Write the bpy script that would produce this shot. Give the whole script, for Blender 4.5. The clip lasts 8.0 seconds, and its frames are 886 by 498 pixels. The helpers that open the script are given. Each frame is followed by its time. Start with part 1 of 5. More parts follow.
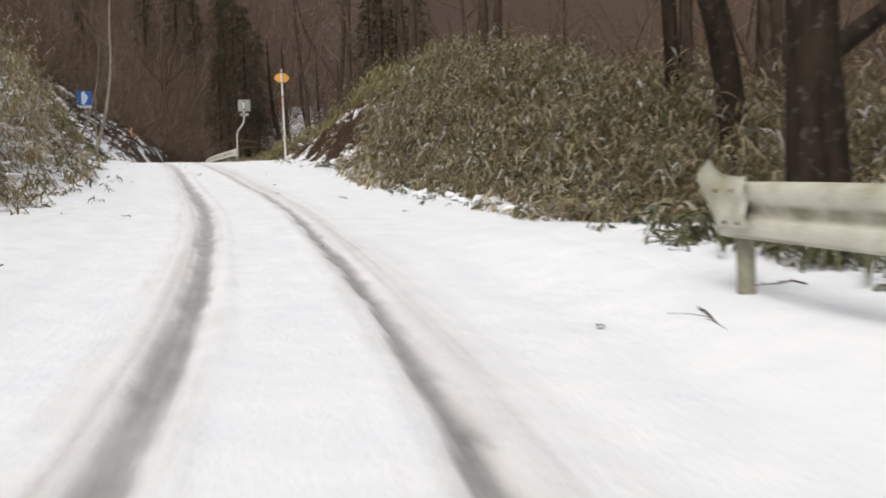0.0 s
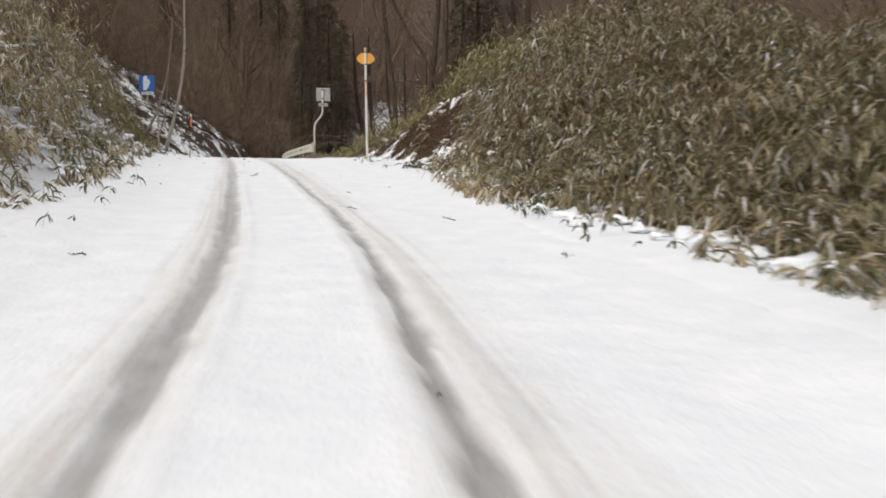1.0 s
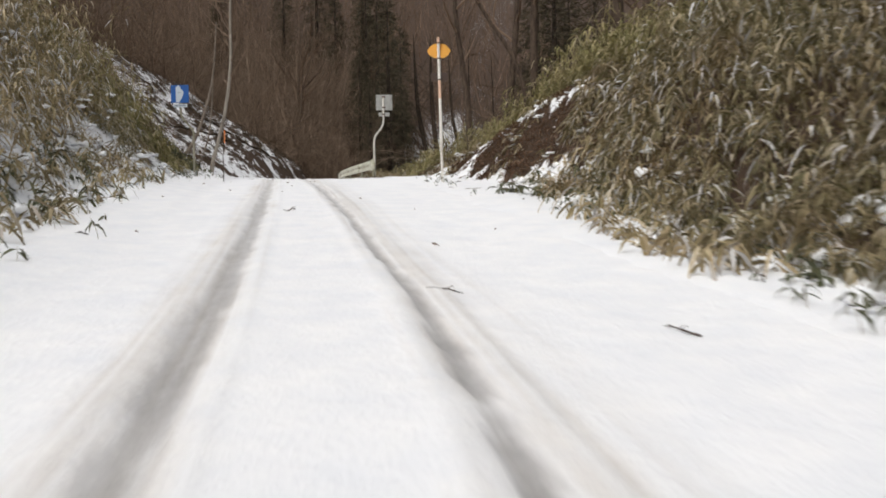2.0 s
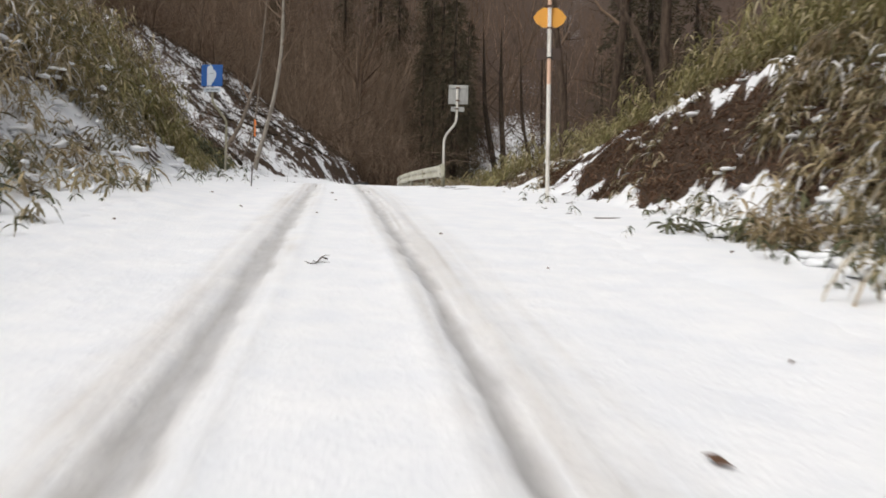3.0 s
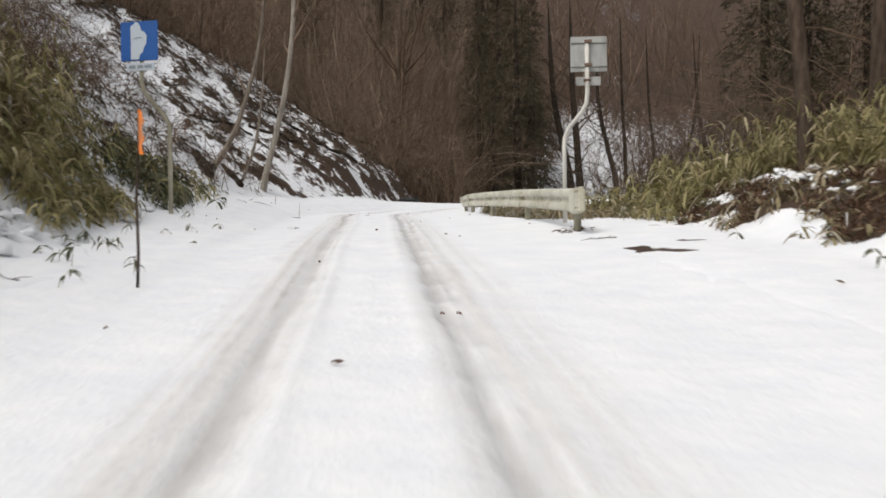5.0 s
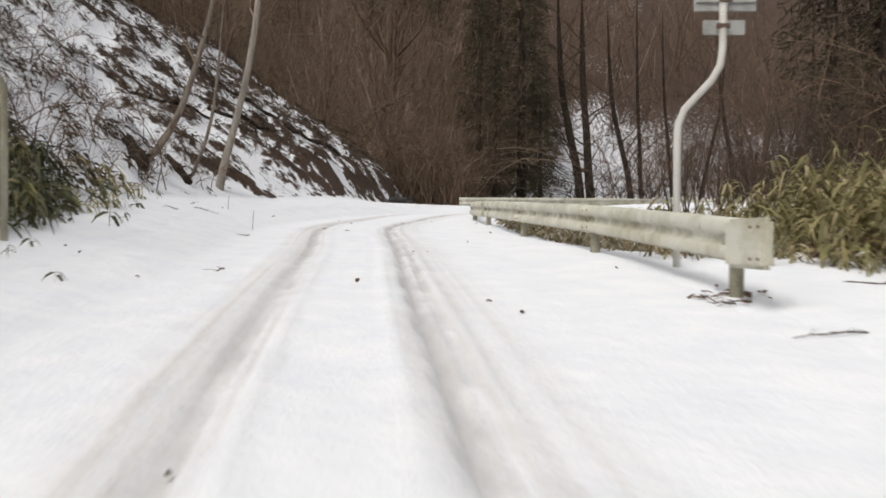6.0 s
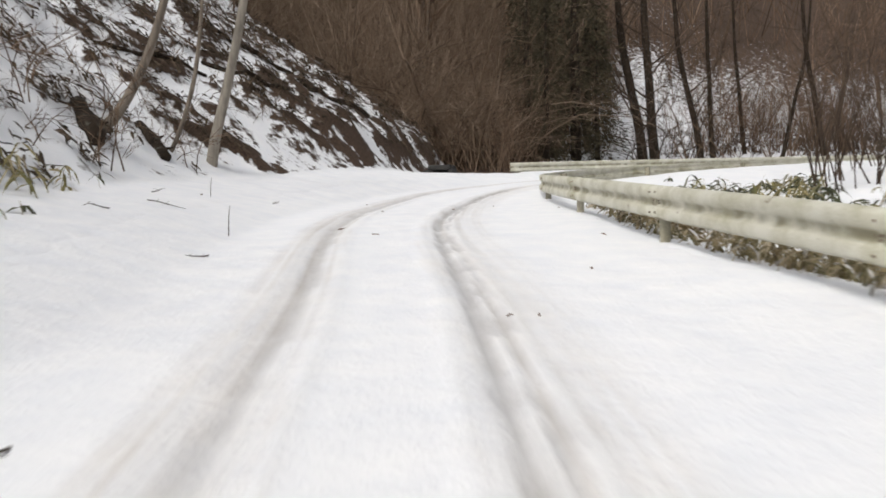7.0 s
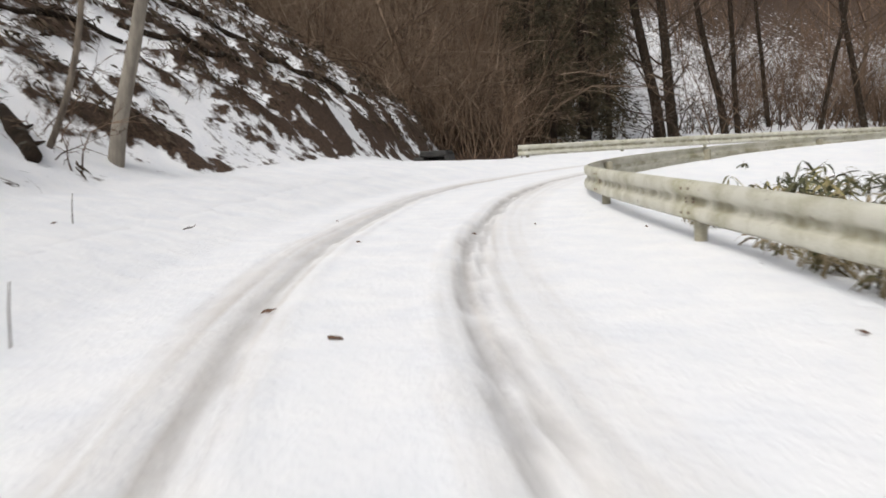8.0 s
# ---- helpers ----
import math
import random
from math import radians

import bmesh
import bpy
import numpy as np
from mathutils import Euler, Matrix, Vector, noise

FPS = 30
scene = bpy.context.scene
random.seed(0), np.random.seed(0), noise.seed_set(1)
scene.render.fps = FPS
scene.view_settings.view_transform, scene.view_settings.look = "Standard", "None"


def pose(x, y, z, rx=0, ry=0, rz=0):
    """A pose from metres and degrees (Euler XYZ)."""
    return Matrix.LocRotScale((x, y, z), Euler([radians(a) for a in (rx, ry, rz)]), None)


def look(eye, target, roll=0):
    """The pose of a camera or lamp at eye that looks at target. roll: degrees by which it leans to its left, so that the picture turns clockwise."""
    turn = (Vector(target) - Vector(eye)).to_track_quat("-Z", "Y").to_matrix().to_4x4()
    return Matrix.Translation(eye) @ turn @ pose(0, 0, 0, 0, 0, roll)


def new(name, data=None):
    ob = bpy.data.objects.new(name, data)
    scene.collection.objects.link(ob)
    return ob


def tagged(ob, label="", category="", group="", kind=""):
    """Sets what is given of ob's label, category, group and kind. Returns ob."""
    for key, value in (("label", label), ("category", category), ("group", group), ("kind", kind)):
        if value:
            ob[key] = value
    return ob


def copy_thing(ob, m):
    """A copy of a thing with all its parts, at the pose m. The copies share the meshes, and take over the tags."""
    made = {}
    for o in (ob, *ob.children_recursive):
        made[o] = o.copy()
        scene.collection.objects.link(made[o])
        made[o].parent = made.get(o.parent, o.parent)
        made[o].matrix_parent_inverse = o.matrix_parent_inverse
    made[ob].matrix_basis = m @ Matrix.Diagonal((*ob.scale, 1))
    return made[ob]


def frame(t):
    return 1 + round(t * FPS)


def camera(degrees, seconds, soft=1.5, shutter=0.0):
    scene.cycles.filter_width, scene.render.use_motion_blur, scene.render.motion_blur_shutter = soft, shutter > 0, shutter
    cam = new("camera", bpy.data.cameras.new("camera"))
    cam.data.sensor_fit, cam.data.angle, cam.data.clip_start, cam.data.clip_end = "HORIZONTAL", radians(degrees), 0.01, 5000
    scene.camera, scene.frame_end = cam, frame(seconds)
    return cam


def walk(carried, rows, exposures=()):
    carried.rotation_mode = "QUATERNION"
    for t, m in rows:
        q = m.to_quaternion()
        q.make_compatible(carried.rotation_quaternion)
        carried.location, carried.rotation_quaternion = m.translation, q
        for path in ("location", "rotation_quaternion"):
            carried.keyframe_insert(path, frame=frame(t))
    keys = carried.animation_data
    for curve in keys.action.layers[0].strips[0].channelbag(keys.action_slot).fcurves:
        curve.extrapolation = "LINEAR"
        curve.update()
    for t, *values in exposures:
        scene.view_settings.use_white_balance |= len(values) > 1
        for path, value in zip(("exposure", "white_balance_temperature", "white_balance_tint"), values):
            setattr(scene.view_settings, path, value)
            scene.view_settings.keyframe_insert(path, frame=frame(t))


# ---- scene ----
cam = camera(55.0, 8.0, soft=1.7, shutter=0.3)
# seconds, x, y, z, yaw to the left, pitch up, roll
PATH = [
    (0, 0.00, 0.00, 1.25, 0.00, -1.13, -1.98),
    (0.5, -0.40, 2.99, 1.53, 3.46, -1.63, -0.70),
    (1, -1.00, 6.03, 1.83, 5.39, -1.09, -0.36),
    (1.2, -1.26, 7.23, 1.96, 7.10, -1.10, -1.40),
    (2.3, -3.05, 13.82, 2.75, 10.50, 0.25, 0.00),
    (2.5, -3.40, 15.00, 2.90, 11.52, 0.33, 0.99),
    (3, -4.38, 17.90, 3.26, 12.88, 0.02, 1.48),
    (3.5, -5.39, 20.82, 3.66, 14.10, 0.34, 0.71),
    (4, -6.39, 23.71, 4.08, 15.00, 0.77, 0.15),
    (4.5, -7.39, 26.52, 4.50, 15.64, 0.10, -1.14),
    (4.7, -7.80, 27.65, 4.65, 15.88, 0.00, -1.10),
    (5.8, -10.07, 33.90, 5.40, 15.20, -0.50, 0.20),
    (6, -10.48, 35.03, 5.52, 15.02, -0.56, 0.27),
    (6.5, -11.48, 37.74, 5.81, 15.44, -1.68, -0.43),
    (7, -12.49, 40.39, 6.07, 17.42, -3.23, -1.07),
    (7.5, -13.46, 43.00, 6.29, 16.71, -3.55, -2.40),
    (8, -14.39, 45.57, 6.49, 16.63, -4.64, -2.56),
]
walk(cam, [(t, pose(x, y, z, 90 + pitch, 0, yaw) @ pose(0, 0, 0, 0, 0, roll)) for t, x, y, z, yaw, pitch, roll in PATH],
     exposures=[(0, 0.01), (3, 0.05), (6, 0.09), (8, 0.13)])

# ---- world and light: an overcast winter day ----
world = bpy.data.worlds.new("overcast")
scene.world = world
world.use_nodes = True
wn, wl = world.node_tree.nodes, world.node_tree.links
sky = wn.new("ShaderNodeTexSky")
sky.sky_type, sky.sun_disc = "NISHITA", False
sky.sun_elevation, sky.sun_rotation = radians(48), radians(200)
sky.air_density, sky.dust_density = 1.0, 4.0
grey = wn.new("ShaderNodeHueSaturation")
grey.inputs["Saturation"].default_value = 0.22
wl.new(sky.outputs[0], grey.inputs["Color"])
wl.new(grey.outputs[0], wn["Background"].inputs[0])
wn["Background"].inputs[1].default_value = 0.15
sun = new("sun", bpy.data.lights.new("sun", "SUN"))
sun.data.energy, sun.data.angle, sun.data.color = 1.0, radians(25), (1.0, 0.96, 0.9)
sun.matrix_world = look((0, 0, 0), (math.sin(radians(200)) * -0.67, math.cos(radians(200)) * -0.67, -0.74))


# ---- materials ----
def material(name, rough=0.8, metal=0.0):
    m = bpy.data.materials.new(name)
    m.use_nodes = True
    b = m.node_tree.nodes["Principled BSDF"]
    b.inputs["Roughness"].default_value, b.inputs["Metallic"].default_value = rough, metal
    return m, m.node_tree.nodes, m.node_tree.links, b


def noise_node(n, l, scale, detail=4.0, stretch=None, rough=0.6):
    co = n.new("ShaderNodeNewGeometry").outputs["Position"]
    if stretch:
        mp = n.new("ShaderNodeMapping")
        mp.vector_type = "TEXTURE" if len(stretch) == 4 else "POINT"
        mp.inputs["Scale"].default_value = stretch[:3]
        mp.inputs["Rotation"].default_value = (0, 0, stretch[3]) if len(stretch) == 4 else (0, 0, 0)
        l.new(co, mp.inputs[0])
        co = mp.outputs[0]
    t = n.new("ShaderNodeTexNoise")
    t.inputs["Scale"].default_value, t.inputs["Detail"].default_value, t.inputs["Roughness"].default_value = scale, detail, rough
    l.new(co, t.inputs["Vector"])
    return t.outputs["Fac"]


def ramp(n, l, fac, *stops):
    r = n.new("ShaderNodeValToRGB")
    while len(r.color_ramp.elements) < len(stops):
        r.color_ramp.elements.new(0.5)
    for e, (at, c) in zip(r.color_ramp.elements, stops):
        e.position, e.color = at, (*c, 1) if len(c) == 3 else c
    l.new(fac, r.inputs[0])
    return r.outputs[0]


def mixed(n, l, fac, a, b):
    x = n.new("ShaderNodeMix")
    x.data_type = "RGBA"
    for socket, v in ((x.inputs[0], fac), (x.inputs[6], a), (x.inputs[7], b)):
        if isinstance(v, (int, float)):
            socket.default_value = v
        elif isinstance(v, tuple):
            socket.default_value = (*v, 1)
        else:
            l.new(v, socket)
    return x.outputs[2]


def calc(n, l, op, a, b=0.0, c=None):
    x = n.new("ShaderNodeMath")
    x.operation = op
    for i, v in enumerate((a, b, c)):
        if v is None:
            continue
        if isinstance(v, (int, float)):
            x.inputs[i].default_value = v
        else:
            l.new(v, x.inputs[i])
    return x.outputs[0]


def bumped(n, l, b, height, strength, distance):
    x = n.new("ShaderNodeBump")
    x.inputs["Strength"].default_value, x.inputs["Distance"].default_value = strength, distance
    l.new(height, x.inputs["Height"])
    l.new(x.outputs[0], b.inputs["Normal"])


def attribute(n, name):
    a = n.new("ShaderNodeAttribute")
    a.attribute_name = name
    return a.outputs["Fac"]


def bark(name, dark, light, scale=14.0, moss=None, vary=False):
    m, n, l, b = material(name, 0.9)
    f = noise_node(n, l, scale, 6, (1, 1, 0.22))
    col = ramp(n, l, f, (0.3, dark), (0.72, light))
    if moss:
        col = mixed(n, l, ramp(n, l, noise_node(n, l, 8.0), (0.58, (0, 0, 0)), (0.66, (1, 1, 1))), col, moss)
    if vary:
        each = n.new("ShaderNodeNewGeometry").outputs["Random Per Island"]
        col = mixed(n, l, ramp(n, l, each, (0.0, (0, 0, 0)), (0.3, (0.75, 0.75, 0.75))), (dark[0] * 0.4, dark[1] * 0.4, dark[2] * 0.4), col)
        col = mixed(n, l, ramp(n, l, each, (0.8, (0, 0, 0)), (1.0, (0.7, 0.7, 0.7))), col, (light[0] * 1.35, light[1] * 1.4, light[2] * 1.45))
    l.new(col, b.inputs["Base Color"])
    bumped(n, l, b, f, 0.6, 0.02)
    b.inputs["Specular IOR Level"].default_value = 0.2
    return m


def leafy(name, *stops, rough=0.6, clump=0.5, thin=0.0):
    m, n, l, b = material(name, rough)
    geo = n.new("ShaderNodeNewGeometry")
    col = ramp(n, l, geo.outputs["Random Per Island"], *stops)
    col = mixed(n, l, calc(n, l, "MULTIPLY", noise_node(n, l, 40.0), 0.5), col, (0.10, 0.08, 0.04))
    col = mixed(n, l, calc(n, l, "MULTIPLY", ramp(n, l, noise_node(n, l, 0.9, 3), (0.45, (0, 0, 0)), (0.75, (1, 1, 1))), clump), col, (0.20, 0.125, 0.065))
    l.new(col, b.inputs["Base Color"])
    b.inputs["Specular IOR Level"].default_value = 0.3
    if thin:
        glow = n.new("ShaderNodeBsdfTranslucent")
        l.new(col, glow.inputs["Color"])
        both = n.new("ShaderNodeMixShader")
        both.inputs[0].default_value = thin
        l.new(b.outputs[0], both.inputs[1])
        l.new(glow.outputs[0], both.inputs[2])
        l.new(both.outputs[0], n["Material Output"].inputs["Surface"])
    return m


def painted(name, colour, grime, amount=0.5, rough=0.55, metal=0.0, grooves=False):
    m, n, l, b = material(name, rough, metal)
    streak = noise_node(n, l, 2.6, 7) if grooves else noise_node(n, l, 5.0, 6, (1, 1, 0.35))
    fine = noise_node(n, l, 60.0, 3)
    f = ramp(n, l, calc(n, l, "MULTIPLY_ADD", fine, 0.3, calc(n, l, "MULTIPLY", streak, 0.85)), (0.72 - amount * 0.4, (0, 0, 0)), (0.80, (1, 1, 1)))
    col = mixed(n, l, f, colour, grime)
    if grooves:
        patchy = ramp(n, l, noise_node(n, l, 4.0, 6), (0.36, (0, 0, 0)), (0.62, (1, 1, 1)))
        # patchy darker olive brown in the beam's middle groove and along its lower lip
        col = mixed(n, l, calc(n, l, "MULTIPLY", calc(n, l, "MULTIPLY", attribute(n, "groove"), patchy), 0.8), col, (0.17, 0.15, 0.085))
        spot = ramp(n, l, noise_node(n, l, 9.0, 4), (0.66, (0, 0, 0)), (0.72, (1, 1, 1)))
        col = mixed(n, l, calc(n, l, "MULTIPLY", spot, 0.7), col, (0.15, 0.10, 0.06))
    l.new(col, b.inputs["Base Color"])
    bumped(n, l, b, fine, 0.1, 0.004)
    return m


def snow_material():
    m, n, l, b = material("snow", 0.75)
    slush, core, litter = attribute(n, "slush"), attribute(n, "core"), attribute(n, "litter")
    grain, lumps = noise_node(n, l, 28.0, 5), noise_node(n, l, 2.2, 5)
    clean = ramp(n, l, lumps, (0.3, (0.80, 0.815, 0.84)), (0.7, (0.88, 0.88, 0.88)))
    blot = noise_node(n, l, 7.0, 6, (1.0, 3.0, 1.0, radians(16)))
    s = calc(n, l, "MULTIPLY", slush, calc(n, l, "MULTIPLY_ADD", blot, 0.9, 0.45))
    dirty = mixed(n, l, s, clean, (0.53, 0.485, 0.43))
    c = calc(n, l, "MULTIPLY", core, calc(n, l, "MULTIPLY_ADD", blot, 0.8, 0.5))
    wet = mixed(n, l, c, dirty, (0.235, 0.225, 0.215))
    # leaf litter, bare earth and low brush that the snow does not cover
    strips = noise_node(n, l, 1.0, 4, (0.27, 0.42, 0.6, radians(-24)), 0.55)
    spots = noise_node(n, l, 4.5, 5)
    bare = calc(n, l, "ADD", calc(n, l, "MULTIPLY_ADD", strips, 0.58, calc(n, l, "MULTIPLY", spots, 0.42)), calc(n, l, "SUBTRACT", litter, 1.0))
    mask = ramp(n, l, bare, (0.0, (0, 0, 0)), (0.09, (1, 1, 1)))
    earth = ramp(n, l, noise_node(n, l, 18.0, 6), (0.3, (0.022, 0.014, 0.009)), (0.7, (0.108, 0.068, 0.045)))
    l.new(mixed(n, l, mask, wet, earth), b.inputs["Base Color"])
    l.new(calc(n, l, "MULTIPLY_ADD", core, -0.35, 0.8), b.inputs["Roughness"])
    bumped(n, l, b, calc(n, l, "MULTIPLY_ADD", grain, 0.25, calc(n, l, "MULTIPLY_ADD", lumps, 1.0, calc(n, l, "MULTIPLY", mask, 0.5))), 0.5, 0.05)
    b.inputs["Specular IOR Level"].default_value = 0.25
    return m


SNOW = snow_material()
BARK_GREY = bark("grey_bark", (0.026, 0.018, 0.013), (0.112, 0.080, 0.058))
BARK_WOOD = bark("brown_grey_bark", (0.045, 0.031, 0.022), (0.175, 0.124, 0.088))
BARK_PALE = bark("pale_bark", (0.17, 0.15, 0.125), (0.36, 0.32, 0.27), 9.0)
BARK_MID = bark("grey_brown_bark", (0.09, 0.074, 0.06), (0.27, 0.225, 0.18), 10.0)
BARK_DARK = bark("dark_bark", (0.010, 0.0065, 0.004), (0.042, 0.029, 0.019), 8.0, (0.07, 0.064, 0.052))
TWIG = bark("brown_twigs", (0.088, 0.054, 0.034), (0.275, 0.190, 0.130), 3.0, vary=True)
TWIG_PALE = bark("pale_twigs", (0.125, 0.083, 0.055), (0.31, 0.225, 0.16), 3.0, vary=True)
SASA = leafy("bamboo_grass_leaves", (0.0, (0.08, 0.076, 0.037)), (0.28, (0.20, 0.18, 0.09)), (0.52, (0.35, 0.295, 0.165)), (0.78, (0.50, 0.415, 0.265)), (0.91, (0.66, 0.6, 0.48)), (0.955, (0.85, 0.85, 0.86)), thin=0.3, clump=0.75)
SASA_SNOWY = leafy("snow_dusted_bamboo_leaves", (0.0, (0.24, 0.195, 0.10)), (0.28, (0.42, 0.345, 0.185)), (0.52, (0.55, 0.445, 0.265)), (0.72, (0.66, 0.545, 0.365)), (0.82, (0.72, 0.64, 0.5)), (0.87, (0.86, 0.86, 0.87)), thin=0.3, clump=0.6)
SASA_GREEN = leafy("green_bamboo_leaves", (0.0, (0.15, 0.15, 0.058)), (0.5, (0.34, 0.31, 0.125)), (0.85, (0.52, 0.44, 0.235)), (1.0, (0.66, 0.58, 0.4)), thin=0.3, clump=0.5)
SPRIG_GREEN = leafy("dark_bamboo_leaves", (0.0, (0.028, 0.042, 0.02)), (0.7, (0.07, 0.085, 0.038)), (1.0, (0.16, 0.15, 0.075)), clump=0.2)
STEM = bark("bamboo_stems", (0.13, 0.10, 0.045), (0.3, 0.25, 0.12), 20.0)
NEEDLES = leafy("cedar_needles", (0.0, (0.010, 0.011, 0.007)), (0.5, (0.03, 0.028, 0.017)), (0.85, (0.06, 0.048, 0.03)), (1.0, (0.11, 0.08, 0.052)), rough=0.85, clump=0.1)
LITTER = leafy("dead_leaves", (0.0, (0.035, 0.018, 0.013)), (0.5, (0.125, 0.058, 0.037)), (0.85, (0.2, 0.105, 0.068)), (1.0, (0.36, 0.26, 0.17)), rough=0.85, clump=0.15, thin=0.2)
BANK_LITTER = leafy("dark_dead_stems", (0.0, (0.016, 0.011, 0.009)), (0.6, (0.05, 0.034, 0.026)), (1.0, (0.12, 0.085, 0.065)), rough=0.9, clump=0.0)
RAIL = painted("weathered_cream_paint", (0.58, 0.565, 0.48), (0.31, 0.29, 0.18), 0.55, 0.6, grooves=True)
POST = painted("grimy_post_paint", (0.42, 0.39, 0.30), (0.11, 0.10, 0.055), 0.7, 0.65)
RUST = painted("rusty_steel", (0.16, 0.10, 0.07), (0.05, 0.03, 0.02), 0.6, 0.75)
WHITE = painted("white_pole_paint", (0.74, 0.71, 0.66), (0.34, 0.29, 0.22), 0.35)
POLE = painted("pale_grey_pole_paint", (0.58, 0.56, 0.51), (0.3, 0.27, 0.21), 0.35)
GALV = painted("dull_galvanised_steel", (0.40, 0.40, 0.38), (0.22, 0.22, 0.2), 0.4, 0.5, 0.3)
ORANGE = painted("faded_orange_sheeting", (0.72, 0.34, 0.045), (0.35, 0.17, 0.05), 0.3)
PEACH = painted("faded_pink_band", (0.70, 0.46, 0.33), (0.6, 0.42, 0.32), 0.4)
BLUE = painted("blue_sign_face", (0.003, 0.08, 0.31), (0.01, 0.07, 0.22), 0.3, 0.6)
PALE = painted("white_sign_face", (0.48, 0.54, 0.60), (0.4, 0.42, 0.42), 0.3, 0.45)
BARS = painted("grey_lettering", (0.22, 0.25, 0.28), (0.15, 0.15, 0.15), 0.2)
TAPE = painted("bright_orange_tape", (0.85, 0.24, 0.04), (0.5, 0.2, 0.08), 0.2)
PLATE = painted("dark_brown_plate_paint", (0.06, 0.036, 0.026), (0.03, 0.02, 0.015), 0.5, 0.7)
STONE = painted("dark_wet_concrete", (0.035, 0.033, 0.03), (0.012, 0.012, 0.011), 0.6, 0.8)


# ---- mesh helpers ----
class Shape:
    """Vertices and faces of one mesh."""

    def __init__(self):
        self.v, self.f = [], []

    def add(self, verts, faces):
        k = len(self.v)
        self.v += [tuple(p) for p in verts]
        self.f += [tuple(i + k for i in f) for f in faces]

    def tube(self, points, radii, n=6, caps=True):
        pts = [Vector(p) for p in points]
        k = len(self.v)
        side = None
        for i, p in enumerate(pts):
            d = (pts[min(i + 1, len(pts) - 1)] - pts[max(i - 1, 0)]).normalized()
            if side is None:
                side = d.orthogonal().normalized()
            side = (side - d * side.dot(d)).normalized()
            up = d.cross(side)
            for j in range(n):
                a = 2 * math.pi * j / n
                self.v.append(tuple(p + (side * math.cos(a) + up * math.sin(a)) * radii[i]))
        for i in range(len(pts) - 1):
            for j in range(n):
                a, b = k + i * n + j, k + i * n + (j + 1) % n
                self.f.append((a, b, b + n, a + n))
        if caps:
            self.f.append(tuple(range(k + n - 1, k - 1, -1)))
            self.f.append(tuple(range(k + (len(pts) - 1) * n, k + len(pts) * n)))

    def box(self, m, sx, sy, sz, bevel=0.0):
        bm = bmesh.new()
        bmesh.ops.create_cube(bm, size=1, matrix=Matrix.Diagonal((sx, sy, sz, 1)))
        if bevel:
            bmesh.ops.bevel(bm, geom=bm.edges[:], offset=bevel, segments=2, affect="EDGES")
        bm.verts.ensure_lookup_table()
        self.add([m @ v.co for v in bm.verts], [[v.index for v in f.verts] for f in bm.faces])
        bm.free()

    def plate(self, m, outline, thick):
        """An upright plate: outline of (x, z) in its own frame, thick along its y."""
        n = len(outline)
        front = [m @ Vector((x, -thick / 2, z)) for x, z in outline]
        back = [m @ Vector((x, thick / 2, z)) for x, z in outline]
        self.add(front + back, [tuple(range(n)), tuple(range(2 * n - 1, n - 1, -1))] + [(i, i + n, (i + 1) % n + n, (i + 1) % n) for i in range(n)])

    def mesh(self, name, mat, smooth=True):
        me = bpy.data.meshes.new(name)
        me.from_pydata(self.v, [], self.f)
        me.materials.append(mat)
        if smooth:
            me.shade_smooth()
        me.update()
        return me


def part(name, shape, mat, parent=None, label="", smooth=False):
    ob = new(name, shape.mesh(name, mat, smooth) if isinstance(shape, Shape) else shape)
    if parent:
        ob.parent = parent
        ob.matrix_parent_inverse = Matrix.Translation(-parent.location) if parent.type == "EMPTY" else Matrix.Identity(4)
    if label:
        ob["label"] = label
    return ob


def thing(name, place, label, category, group="", kind=""):
    e = new(name)
    e.location = place
    e.empty_display_size = 0.2
    return tagged(e, label, category, group, kind)


rng = np.random.default_rng(7)


def smooth(a, b, x):
    t = np.clip((np.asarray(x, float) - a) / (b - a), 0, 1)
    return t * t * (3 - 2 * t)


def value_noise(x, y, seed=0):
    xi, yi = np.floor(x).astype(int), np.floor(y).astype(int)
    xf, yf = x - xi, y - yi
    u, v = xf * xf * (3 - 2 * xf), yf * yf * (3 - 2 * yf)
    table = np.random.default_rng(100 + seed).random((256, 256))
    at = lambda a, b: table[a % 256, b % 256]
    return (at(xi, yi) * (1 - u) + at(xi + 1, yi) * u) * (1 - v) + (at(xi, yi + 1) * (1 - u) + at(xi + 1, yi + 1) * u) * v - 0.5


# ---- the road's middle line: x, y, height of the snow ----
LINE = [(9, -60, -5.6), (3.5, -26, -2.3), (0.9, -8, -0.55), (0, 0, 0.15), (-0.40, 2.99, 0.43), (-1.00, 6.03, 0.73), (-2.1, 10.5, 1.24),
        (-3.40, 15.0, 1.80), (-5.39, 20.82, 2.56), (-7.39, 26.52, 3.40), (-9.0, 31.0, 3.98), (-10.48, 35.03, 4.42), (-12.49, 40.39, 4.97),
        (-14.39, 45.57, 5.39), (-16.45, 50.8, 5.74), (-17.65, 55.8, 6.0), (-17.9, 60.0, 6.27), (-17.1, 64.0, 6.52), (-14.8, 68.0, 6.8),
        (-11.0, 72.2, 7.05), (-3.0, 80.2, 7.4), (14, 97, 8.1), (60, 140, 10)]


